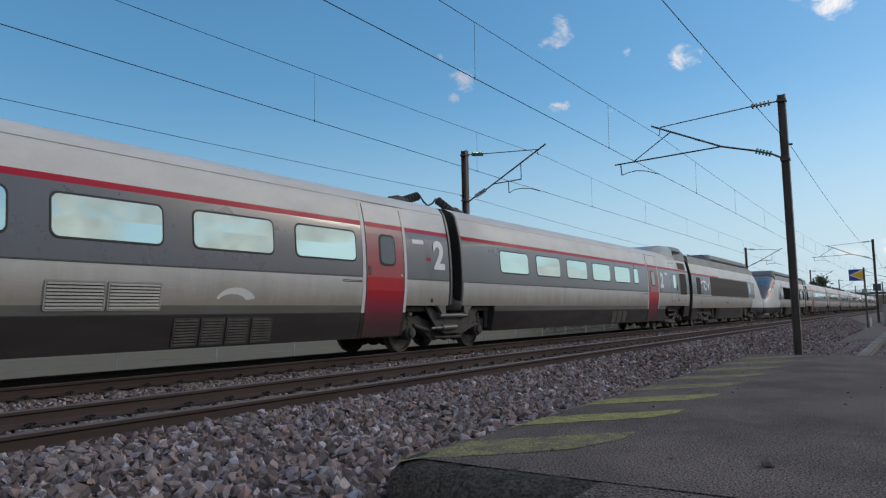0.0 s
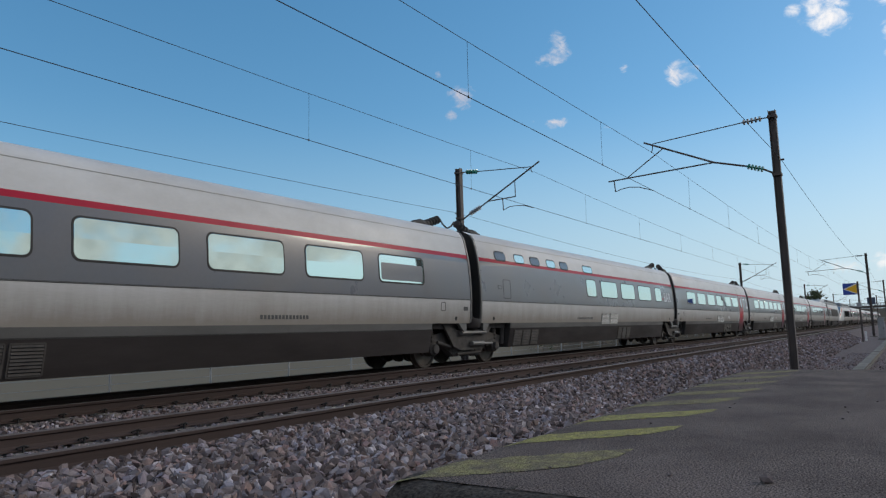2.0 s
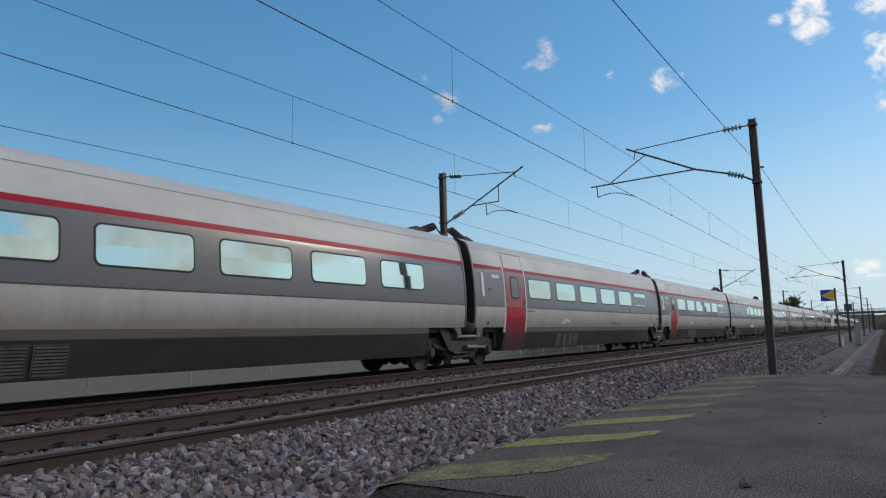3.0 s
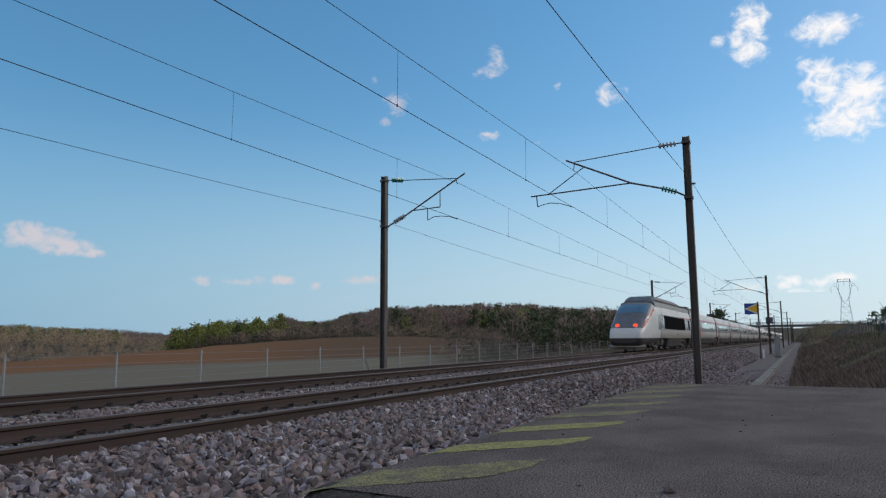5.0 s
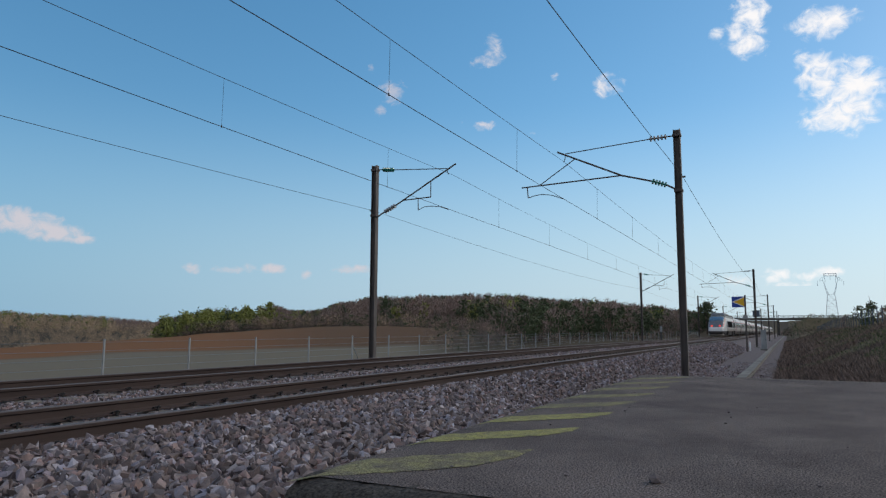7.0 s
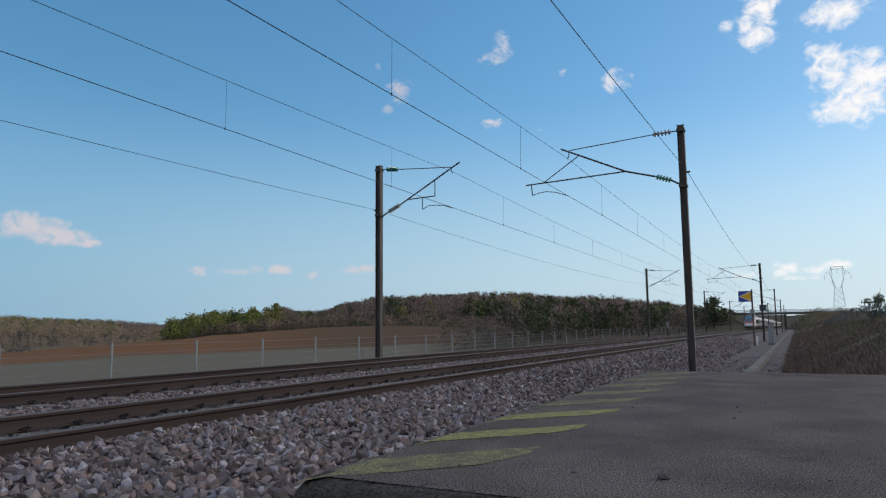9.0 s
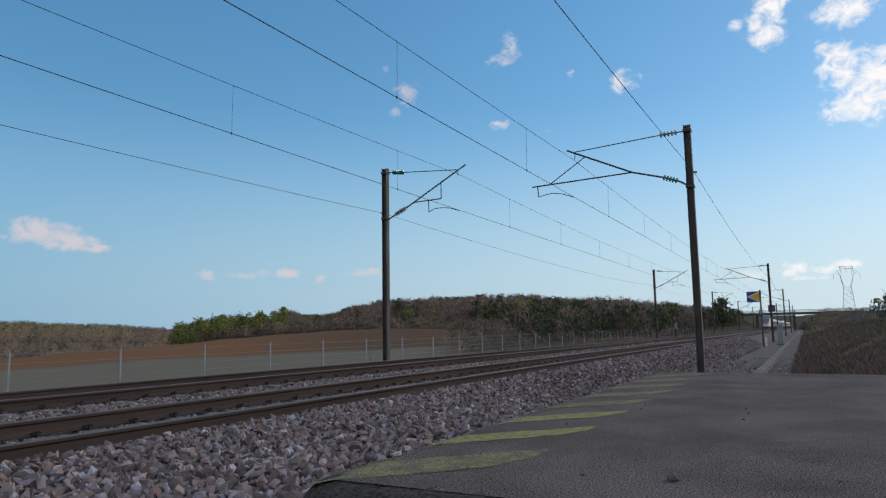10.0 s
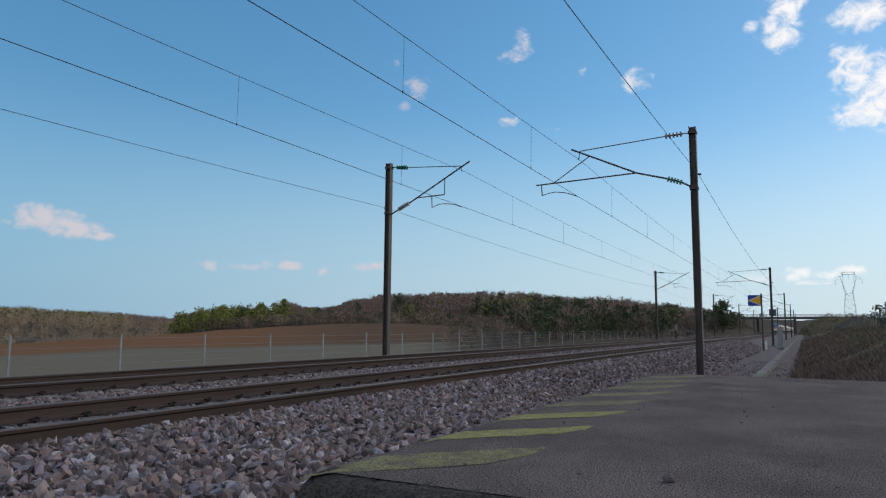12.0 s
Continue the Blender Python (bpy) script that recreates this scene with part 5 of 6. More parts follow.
def power_car():
    car = thing("power_car", pose(0, 0, 0), "white and grey express power car with red tail lamps", "locomotive", "cars of the train")
    y1, y0 = -0.3, PC_END + 6.0
    def paint(z):
        if z > 2.75:
            return "paint_white"
        return "paint_grey" if z > 1.6 else "paint_silver"
    b = shell("body", y0, y1, 0.96, 3.5, paint, car, "white and slate grey power car body")
    for s in (-1, 1):
        # long dark grille, panels, logo shape, door
        grille("side_grille", s, -14.6, -4.25, 1.66, 2.68, 150, b, "black", "black", upright=True)
        grille("air_grille", s, -1.97, -1.24, 1.7, 2.56, 16, b, "black", "black", upright=True)
        tall("red_line", s, -6.3, -0.32, [2.68, 2.78], 0.006, M["paint_red"], b)
        for y in (-3.3, -2.45, -1.2, -0.75):
            tall("panel_gap", s, y - 0.007, y + 0.007, [1.62, 2.0, 2.3, 2.68], 0.005, M["black"], b)
        seam("seam", s, y0 + 0.05, y1 - 0.05, 1.59, 1.61, b, w=0.008, r=0.004)
        logo(s, b)
        seam("cab_door", s, y0 + 0.55, y0 + 1.35, 1.05, 2.9, b, r=0.05)
        window(s, y0 + 0.72, y0 + 1.18, 1.95, 2.55, b, "darkpane")
        panel("lamp_recess", s, -2.0, -1.9, 1.16, 1.26, 0.01, M["black"], b, r=0.02)
        panel("marking_plate", s, -8.6, -7.9, 1.22, 1.32, 0.005, M["skirt_mid"], b, r=0.02)
    k = shell("skirt", -13.2, -5.6, 0.32, 0.96, lambda z: "skirt", car, "dark grimy equipment skirt")
    shell("end_skirt", -1.3, -0.3, 0.36, 0.96, lambda z: "skirt", car)
    # grey roof hood with the taller equipment box
    bm = bmesh.new()
    rings = [[(1.28, y, 3.28), (1.2, y, h - 0.1), (0.95, y, h), (-0.95, y, h), (-1.2, y, h - 0.1), (-1.28, y, 3.28)] for y, h in ((-17.5, 3.66), (-16.6, 3.76), (-0.32, 3.76))]
    loft(bm, rings)
    hood = part("roof_hood", bm, M["roof_grey"], car, "grey roof hood")
    bm = bmesh.new()
    rings = [[(1.0, y, 3.7), (1.06, y, 3.86 if h > 3.9 else 3.72), (1.04, y, max(3.73, h - 0.14)), (0.8, y, h), (-0.8, y, h), (-1.04, y, max(3.73, h - 0.14)), (-1.06, y, 3.86 if h > 3.9 else 3.72), (-1.0, y, 3.7)] for y, h in ((-17.2, 3.75), (-16.6, 4.02), (-16.2, 4.14), (-6.5, 4.14), (-6.1, 4.1), (-5.85, 4.02), (-5.7, 3.9), (-5.65, 3.76))]
    loft(bm, rings)
    eq = part("roof_box", bm, M["roof_grey"], car, "raised roof equipment box")
    for s in (-1, 1):
        bm = bmesh.new()
        for i in range(44):
            y = -15.8 + i * 0.21
            add_box(bm, min(s * 1.0, s * 1.075), max(s * 1.0, s * 1.075), y, y + 0.195, 3.745, 3.85)
        part("roof_louvres", bm, M["black"], eq)
    bm = bmesh.new()
    add_box(bm, -1.1, 1.1, PC_END + 2.5, -0.4, 0.6, 1.0)
    for y, l, w in ((-6.0, 0.7, 1.2), (-2.2, 0.5, 1.15), (-15.0, 0.6, 1.2), (-19.4, 0.5, 1.1)):
        add_box(bm, -w, w, y, y + l, 0.4, 0.95, bevel=0.03)
    part("underframe", bm, M["under"], car, "grimy underframe and equipment boxes")
    # roof insulators, bus bars and cable heads
    bm = bmesh.new()
    for i, y in enumerate((-5.3, -4.6, -3.7, -3.1, -2.5, -1.9, -1.3, -0.8)):
        x = (0.75, 0.3)[i % 2]
        disc(bm, (x, y, 3.75), (0, 0.25 * (-1) ** i, 1), [(0, 0.05), (0.03, 0.1), (0.06, 0.05), (0.09, 0.1), (0.12, 0.05), (0.15, 0.1), (0.18, 0.04), (0.24, 0.04)], 10)
    tube(bm, [(0.75, -5.3, 3.98), (0.5, -4.4, 3.99), (0.75, -3.7, 3.98), (0.6, -3.0, 3.97), (0.75, -2.5, 3.98)], 0.022, 6)
    tube(bm, [(0.3, -3.1, 4.0), (0.6, -2.4, 3.95), (0.3, -1.9, 4.0), (0.45, -1.2, 3.88), (0.3, -0.8, 3.98)], 0.022, 6)
    tube(bm, [(0.75, -1.3, 3.96), (0.7, -0.9, 3.82), (0.6, -0.4, 3.78)], 0.03, 6)
    part("roof_busbar", bm, M["black"], car, "black roof bus bar on insulators")
    # folded pantograph and its insulators
    bm = bmesh.new()
    for s in (-1, 1):
        tube(bm, [(s * 0.5, -5.0, 3.86), (s * 0.42, -3.6, 3.98)], 0.028, 6)
        tube(bm, [(s * 0.42, -3.6, 3.98), (s * 0.3, -5.0, 3.99)], 0.022, 6)
        tube(bm, [(s * 0.3, -5.0, 3.99), (s * 0.75, -5.05, 4.02), (s * 0.95, -5.05, 3.95)], 0.022, 6)
        for y in (-5.0, -3.9, -2.9, -2.3):
            disc(bm, (s * 0.5, y, 3.75), (0, 0, 1), [(0, 0.05), (0.03, 0.1), (0.06, 0.05), (0.09, 0.1), (0.12, 0.04)], 10)
    tube(bm, [(-0.95, -4.85, 4.0), (0.95, -4.85, 4.0)], 0.03, 6)
    tube(bm, [(0.3, -2.9, 3.9), (0.3, -2.2, 3.86), (0.3, -1.2, 3.84), (0.3, -0.4, 3.8)], 0.03, 6)
    part("pantograph", bm, M["black"], car, "folded black pantograph")
    # nose
    bm = bmesh.new()
    ds = [0.0, 0.06, 0.12, 0.25, 0.4] + [0.6 + 0.2 * i for i in range(28)] + [6.15]
    rows = loft(bm, [nose_ring(d) for d in ds])
    for row in rows:
        for f in row:
            c = f.calc_center_median()
            f.material_index = 1 if 1.6 < c.z < 2.75 and c.y - PC_END > 5.0 else 0
    nose = part("nose", bm, [M["nose_paint"], M["paint_grey"]], car, "white sloping nose, dark along its foot", smooth=True)
    for s in (-1, 1):
        nose_patch("windscreen", lambda x, d, z, s=s: 2.45 < d < 3.65 and 0.05 < s * x < 1.08 and z > 2.62, 0.012, M["windscreen"], nose, "raked windscreen pane that mirrors the sky")
    nose_patch("windscreen_surround", lambda x, d, z: 2.2 < d < 4.3 and abs(x) < 1.3 and z > 2.5, 0.006, M["roof_grey"], nose, "dark grey windscreen surround")
    nose_patch("nose_panel", lambda x, d, z: 0.45 < d < 2.25 and abs(x) < 1.12 and z > 1.7 - 0.1 * d, 0.008, M["nose_mask"], nose, "grey panel round the tail lamps")
    nose_patch("red_flash", lambda x, d, z: 0.7 < d < 4.2 and abs(x) > 1.12 and 1.28 + 0.42 * d < z < 1.42 + 0.42 * d, 0.009, M["paint_red"], nose, "red flash line")
    for s in (-1, 1):
        bm = bmesh.new()
        disc(bm, (s * 0.62, PC_END + 0.72, 1.78), (0, -1, 0.35), [(-0.05, 0.16), (0.05, 0.16), (0.075, 0.12), (0.08, 0.02)], 16)
        part("tail_lamp", bm, M["tail"], nose, "glowing red tail lamp", smooth=True)
    bm = bmesh.new()
    loft(bm, [[(-1.25, PC_END + 0.9, 0.2), (-0.7, PC_END + 0.3, 0.17), (0.7, PC_END + 0.3, 0.17), (1.25, PC_END + 0.9, 0.2)],
              [(-1.28, PC_END + 0.8, 0.38), (-0.72, PC_END + 0.05, 0.36), (0.72, PC_END + 0.05, 0.36), (1.28, PC_END + 0.8, 0.38)],
              [(-1.24, PC_END + 0.95, 0.5), (-0.7, PC_END + 0.35, 0.5), (0.7, PC_END + 0.35, 0.5), (1.24, PC_END + 0.95, 0.5)]], closed=True)
    part("obstacle_deflector", bm, M["paint_silver"], nose, "grey obstacle deflector")
    joint(car, 0.0, articulated=False)
    bogie(car, -3.9, 3.0)
    bogie(car, -17.1, 3.0)
    return car


def logo(s, b):
    """A white emblem of plain strokes: a bar, an open ring and a tapering tick."""
    def stroke(path):
        # path: y, z, half width
        bm = bmesh.new()
        rings = []
        for k, (y, z, w) in enumerate(path):
            a, c = path[max(k - 1, 0)], path[min(k + 1, len(path) - 1)]
            d = Vector((c[0] - a[0], c[1] - a[1])).normalized()
            pts = [(y - d.y * w, z + d.x * w), (y + d.y * w, z - d.x * w)]
            if s < 0:
                pts = [(-6.2 - p, q) for p, q in pts]
            rings.append([(s * (side_x(q) + 0.007), p, q) for p, q in pts] + [(s * (side_x(q) - 0.01), p, q) for p, q in reversed(pts)])
        loft(bm, rings)
        part("emblem", bm, M["letter"], b, "plain white emblem stroke")
    stroke([(-4.05, 2.3, 0.04), (-3.85, 2.38, 0.05), (-3.4, 2.42, 0.03)])
    arc = [(-3.2 + 0.29 * math.cos(t), 2.18 + 0.22 * math.sin(t), 0.03 + 0.025 * math.sin(t / 2)) for t in (0.3 + 5.2 * k / 14 for k in range(15))]
    stroke([(-2.62, 2.02, 0.012), (-2.7, 2.2, 0.03), (-2.82, 2.32, 0.03)] + arc)
    stroke([(-2.68, 1.97, 0.05), (-2.55, 2.17, 0.045), (-2.28, 2.42, 0.01)])


TRAIN = []


def place(car, y, turn=0):
    """Joins a car to the train: its place along the train and whether it faces backwards."""
    TRAIN.append((car, y, turn))
    return car


def make_train():
    two, plain, one, bar, last2, last1, loco = coach("2"), coach("2", carries=False), coach("1", True), bar_coach(), end_coach("2"), end_coach("1"), power_car()
    first = True
    for shift in (0.0, 201.0):
        use = (lambda c: c) if first else (lambda c: copy_thing(c, pose(0, 0, 0)))
        place(use(last1), shift - 134.1)
        place(use(loco), shift - 134.1)
        place(use(last2), shift + 21.95, 180)
        place(copy_thing(loco, pose(0, 0, 0)), shift + 21.95, 180)
        for i, c in enumerate((two, two, two, bar)):
            place(use(c) if first and i in (0, 3) else copy_thing(c, pose(0, 0, 0)), shift - 18.7 * i - 9.35)
        place(use(plain), shift - 84.15, 180)
        place(use(one), shift - 102.85, 180)
        first = False


make_train()


# ---------------------------------------------------------------- things beside the line
def line_fence(x, ys, top, name, label, group, steel="galva"):
    root = thing(name, pose(x, 0, 0), label, "fence", group)
    for i, y in enumerate(ys):
        g = ground_z(x, y)
        bm = bmesh.new()
        add_box(bm, -0.03, 0.03, y - 0.03, y + 0.03, g - 0.1, top(y))
        if i % 7 == 3:
            tube(bm, [(0.05, y + 0.9, g), (0, y, top(y) - 0.5)], 0.025, 6)
        part("post", bm, M[steel], root)
    for k in range(6):
        bm = bmesh.new()
        tube(bm, [(0, y, ground_z(x, y) + (top(y) - ground_z(x, y)) * (k + 0.6) / 6) for y in ys], 0.006, 4)
        part("fence_wire", bm, M[steel], root)
    return root


def arrow_sign():
    root = thing("line_sign", pose(-2.95, 60.0, 0), "blue square sign with yellow arrowhead on a steel post", "railway sign")
    bm = bmesh.new()
    add_box(bm, -0.06, 0.06, -0.06, 0.06, -1.0, 3.78)
    part("post", bm, M["mast"], root)
    bm = bmesh.new()
    add_box(bm, -0.98, -0.06, -0.09, -0.065, 2.8, 3.66)
    plate = part("plate", bm, M["signblue"], root, "blue enamel plate")
    for name, m, y, pts in (("arrow_border", "letter", -0.096, [(-0.96, 3.23), (-0.07, 2.82), (-0.07, 3.64)]), ("arrow", "signyellow", -0.102, [(-0.85, 3.23), (-0.07, 2.89), (-0.07, 3.57)])):
        bm = bmesh.new()
        loft(bm, [[(x, y, z) for x, z in pts], [(x, y + 0.004, z) for x, z in pts]])
        part(name, bm, M[m], plate)
    bm = bmesh.new()
    add_box(bm, -0.2, 0.14, -0.14, -0.07, 1.85, 2.2, bevel=0.01)
    part("relay_box", bm, M["galva"], root, "small grey box on the post")
    return root


def square_sign():
    root = thing("marker_sign", pose(-2.48, 80.5, 0), "small slate-blue square marker sign on a thin post", "railway sign")
    bm = bmesh.new()
    add_box(bm, -0.05, 0.05, -0.05, 0.05, -0.95, 3.3)
    part("post", bm, M["mast"], root)
    bm = bmesh.new()
    add_box(bm, -0.8, -0.1, -0.08, -0.055, 2.45, 3.12)
    part("plate", bm, M["slate"], root)
    return root


def cabinet():
    root = thing("equipment_cabinet", pose(-1.9, 66, -0.72), "grey-green trackside equipment cabinet on a concrete base", "cabinet")
    bm = bmesh.new()
    add_box(bm, -0.32, 0.32, -0.3, 0.3, -0.15, 0.12, bevel=0.02)
    part("base", bm, M["concrete"], root)
    bm = bmesh.new()
    add_box(bm, -0.22, 0.22, -0.24, 0.24, 0.12, 1.7, bevel=0.02)
    box = part("body", bm, M["galva"], root)
    bm = bmesh.new()
    add_box(bm, -0.18, 0.18, -0.262, -0.24, 0.2, 1.6, bevel=0.008)
    d = part("door", bm, M["galva"], root)
    bm = bmesh.new()
    add_box(bm, 0.14, 0.17, -0.285, -0.262, 0.85, 1.0)
    part("handle", bm, M["black"], d)
    bm = bmesh.new()
    add_box(bm, -0.26, 0.26, -0.29, 0.29, 1.7, 1.76, bevel=0.02)
    part("lid", bm, M["galva"], root)
    return root


def stake():
    bm = bmesh.new()
    add_box(bm, -0.07, 0.07, -0.05, 0.05, -1.0, 0.02, bevel=0.02)
    ob = part("marker_stake", bm, M["letter"])
    ob.location = (-2.88, 63.0, 0)
    return tagged(ob, "short white concrete marker stake beside the track", "marker post")


def far_marker():
    root = thing("line_marker", pose(-13.45, 85, 0), "short white and dark marker post beside the far track", "marker post")
    bm = bmesh.new()
    add_box(bm, -0.1, 0.1, -0.06, 0.06, -0.8, 0.8)
    part("post", bm, M["label_dark"], root)
    bm = bmesh.new()
    add_box(bm, -0.13, 0.13, -0.09, 0.05, 0.8, 1.45, bevel=0.03)
    part("head", bm, M["galva"], root, "pale square head")
    return root


def trough():
    root = tagged(new("cable_trough"), "row of concrete cable trough lids beside the track", "cable trough", kind="structure")
    bm = bmesh.new()
    loft(bm, [[(-1.56, y, -0.74), (-1.56, y, -0.66), (-1.24, y, -0.66), (-1.24, y, -0.74)] for y in (13, 330)])
    part("channel", bm, M["trough"], root)
    bm = bmesh.new()
    add_box(bm, -0.15, 0.15, -0.49, 0.49, -0.03, 0.03, bevel=0.008)
    lid = part("lid", bm, M["trough"], root)
    for i in range(120):
        o = lid if i == 0 else lid.copy()
        if i:
            scene.collection.objects.link(o)
            o.parent = root
        o.location = (-1.4 + random.uniform(-0.015, 0.015), 13.6 + i * 1.0, -0.625 + random.uniform(-0.008, 0.008))
        o.rotation_euler = (0, random.uniform(-0.02, 0.02), random.uniform(-0.015, 0.015))
    return root


def road_bridge():
    root = thing("road_bridge", pose(-5.5, 348, 0), "concrete road bridge with railings across the line", "bridge")
    bm = bmesh.new()
    add_box(bm, -48, 28, -4.5, 4.5, 6.15, 7.15, bevel=0.1)
    part("deck", bm, M["bridge"], root)
    for x in (-13.5, 1.8):
        bm = bmesh.new()
        for y in (-3, 0, 3):
            add_box(bm, x - 0.4, x + 0.4, y - 0.4, y + 0.4, -1.2, 6.2)
        part("pier", bm, M["bridge"], root)
    for y in (-4.4, 4.4):
        bm = bmesh.new()
        for z in (7.6, 8.15):
            tube(bm, [(-48, y, z), (28, y, z)], 0.05, 5)
        for i in range(39):
            tube(bm, [(-48 + i * 2, y, 7.1), (-48 + i * 2, y, 8.15)], 0.045, 4)
        part("railing", bm, M["mast"], root, "steel railing")
    return root


def pylon(m):
    root = thing("power_pylon", m, "tall grey lattice power pylon with a forked head", "pylon", "power pylons")
    S = 44.0
    def frame_at(z):
        # half width of the lattice body by height
        return curve(z, [(0, 5.4), (14, 3.7), (27, 2.5)])
    bm = bmesh.new()
    for sx in (-1, 1):
        for sy in (-1, 1):
            tube(bm, [(sx * frame_at(z), sy * frame_at(z), z) for z in (0, 7, 14, 20, 27)], 0.096, 4)
    lev = [0, 7, 13, 18, 22.5, 27]
    for a, b in zip(lev, lev[1:]):
        p, q = frame_at(a), frame_at(b)
        for s in (-1, 1):
            tube(bm, [(-p, s * p, a), (q, s * q, b)], 0.054, 3)
            tube(bm, [(p, s * p, a), (-q, s * q, b)], 0.054, 3)
            tube(bm, [(s * p, -p, a), (s * q, q, b)], 0.054, 3)
            tube(bm, [(-q, s * q, b), (q, s * q, b)], 0.054, 3)
    part("body", bm, M["haze_steel"], root, "lattice body")
    bm = bmesh.new()
    for s in (-1, 1):
        for y in (-1.0, 1.0):
            tube(bm, [(s * 1.67, y * 2.0, 27), (s * 5.02, y, 38), (s * 3.95, y, 43), (s * 5.02, y * 0.6, 38), (s * 8.74, 0, 37.2), (s * 5.32, y * 0.6, 40.2)], 0.084, 4)
            tube(bm, [(s * 2.43, y * 1.5, 27), (s * 3.95, y, 33), (s * 3.50, y, 38), (s * 3.95, y, 43)], 0.072, 4)
        tube(bm, [(s * 8.74, 0, 37.2), (s * 8.74, 0, 33.5)], 0.120, 5)
    for z in (43, 41.2):
        for y in (-1, 1):
            tube(bm, [(-4.4, y, z), (4.4, y, z)], 0.078, 4)
    for i in range(8):
        tube(bm, [(-4.1 + 1.18 * i - 0.6, -1, 43), (-4.1 + 1.18 * i, 1, 41.2)], 0.042, 3)
    tube(bm, [(0, 0, 42), (0, 0, 38)], 0.120, 5)
    part("head", bm, M["haze_steel"], root, "forked head with cross arms")
    return root


def turbine():
    x, y = 118.0, 1270.0
    root = thing("wind_turbine", pose(x, y, 0), "distant white wind turbine with three blades", "wind turbine")
    bm = bmesh.new()
    tube(bm, [(0, 0, 0), (0, 0, 44)], [1.6, 0.9], 10)
    part("tower", bm, M["letter"], root)
    bm = bmesh.new()
    add_box(bm, -0.9, 0.9, -1.5, 3, 43.3, 45.3, bevel=0.3)
    part("nacelle", bm, M["letter"], root)
    bm = bmesh.new()
    for k in range(3):
        a = 2 * math.pi * k / 3
        d = Vector((math.cos(a), 0, math.sin(a)))
        tube(bm, [d * 0.3, d * 4, d * 15], [0.5, 0.7, 0.12], 6)
    disc(bm, (0, -0.6, 0), (0, 1, 0), [(0, 0.3), (0.4, 0.8), (1.2, 0.8)], 10)
    rotor = part("rotor", bm, M["letter"], root)
    rotor.location = (0, -2.2, 44.4)
    return root, rotor


# ---------------------------------------------------------------- woods
def triangles(out, p, q, r, mi):
    """Adds rows of triangles to the lists of a growing mesh."""
    n = len(p)
    out["v"].append(np.stack((p, q, r), 1).reshape(-1, 3))
    out["f"].append(np.arange(3 * n).reshape(-1, 3) + out["n"])
    out["m"].append(np.full(n, mi))
    out["n"] += 3 * n


def twigs(out, base, h, w, rng, n, mi, thick=0.013):
    """A bare crown: thin slivers that rise and spread from the upper trunk."""
    t, a = rng.uniform(0.2, 1.0, n), rng.uniform(0, 2 * math.pi, n)
    rad = w * np.sin(math.pi * np.minimum(0.97, t * 0.92)) * rng.uniform(0.15, 1.0, n)
    c, s = np.cos(a), np.sin(a)
    p = np.array(base) + np.stack((c * rad, s * rad, h * t), 1)
    d = np.stack((c * 0.5 + rng.uniform(-0.4, 0.4, n), s * 0.5 + rng.uniform(-0.4, 0.4, n), rng.uniform(0.3, 1.1, n)), 1)
    d *= (h * rng.uniform(0.09, 0.19, n) / np.linalg.norm(d, axis=1))[:, None]
    q = np.stack((-s, c, rng.uniform(-0.3, 0.3, n)), 1) * h * thick
    triangles(out, p - q, p + q, p + d, mi)


def tufts(out, base, h, w, rng, n, mi, conical):
    """A leafy or needled crown: small tilted leaf sprays grouped in clumps."""
    k = max(4, n // 14)
    t, a = rng.uniform(0.25, 1.0, k), rng.uniform(0, 2 * math.pi, k)
    rad = w * ((1.12 - t) if conical else np.sin(math.pi * np.minimum(0.95, t))) * rng.uniform(0.3, 1.0, k)
    clumps = np.stack((np.cos(a) * rad, np.sin(a) * rad, h * t), 1)
    s = h * 0.075
    p = np.array(base) + clumps[np.arange(n) % k] + rng.normal(size=(n, 3)) * (s, s, s * 0.7)
    u = rng.normal(size=(n, 3))
    u *= s * 0.95 / np.linalg.norm(u, axis=1)[:, None]
    v = np.cross(u, rng.normal(size=(n, 3)))
    v *= s * 0.7 / (np.linalg.norm(v, axis=1)[:, None] + 1e-6)
    triangles(out, p - u, p + u, p + v, mi)


def empty_mesh():
    return {"v": [], "f": [], "m": [], "n": 0}


def trunk(out, base, h, r, mi, lean=0.0):
    lo = np.array([(base[0] + r * math.cos(a * 2.094), base[1] + r * math.sin(a * 2.094), base[2] - 0.3) for a in range(3)])
    top = np.array((base[0] + lean * h, base[1], base[2] + h))
    triangles(out, lo, np.roll(lo, -1, 0), np.tile(top, (3, 1)), mi)


WOOD_MATS = ["bark", "twig", "leaf", "pine", "scrub"]


def mesh_from(name, out):
    V, F = np.concatenate(out["v"]), np.concatenate(out["f"])
    me = triangle_mesh(name, V, F)
    for m in WOOD_MATS:
        me.materials.append(M[m])
    me.polygons.foreach_set("material_index", np.concatenate(out["m"]).astype(np.int32))
    return me


def triangle_mesh(name, V, F):
    me = bpy.data.meshes.new(name)
    me.vertices.add(len(V))
    me.vertices.foreach_set("co", V.astype(np.float32).ravel())
    me.loops.add(F.size)
    me.loops.foreach_set("vertex_index", F.astype(np.int32).ravel())
    me.polygons.add(len(F))
    me.polygons.foreach_set("loop_start", np.arange(0, F.size, 3, dtype=np.int32))
    me.update(calc_edges=True)
    me.shade_flat()
    return me


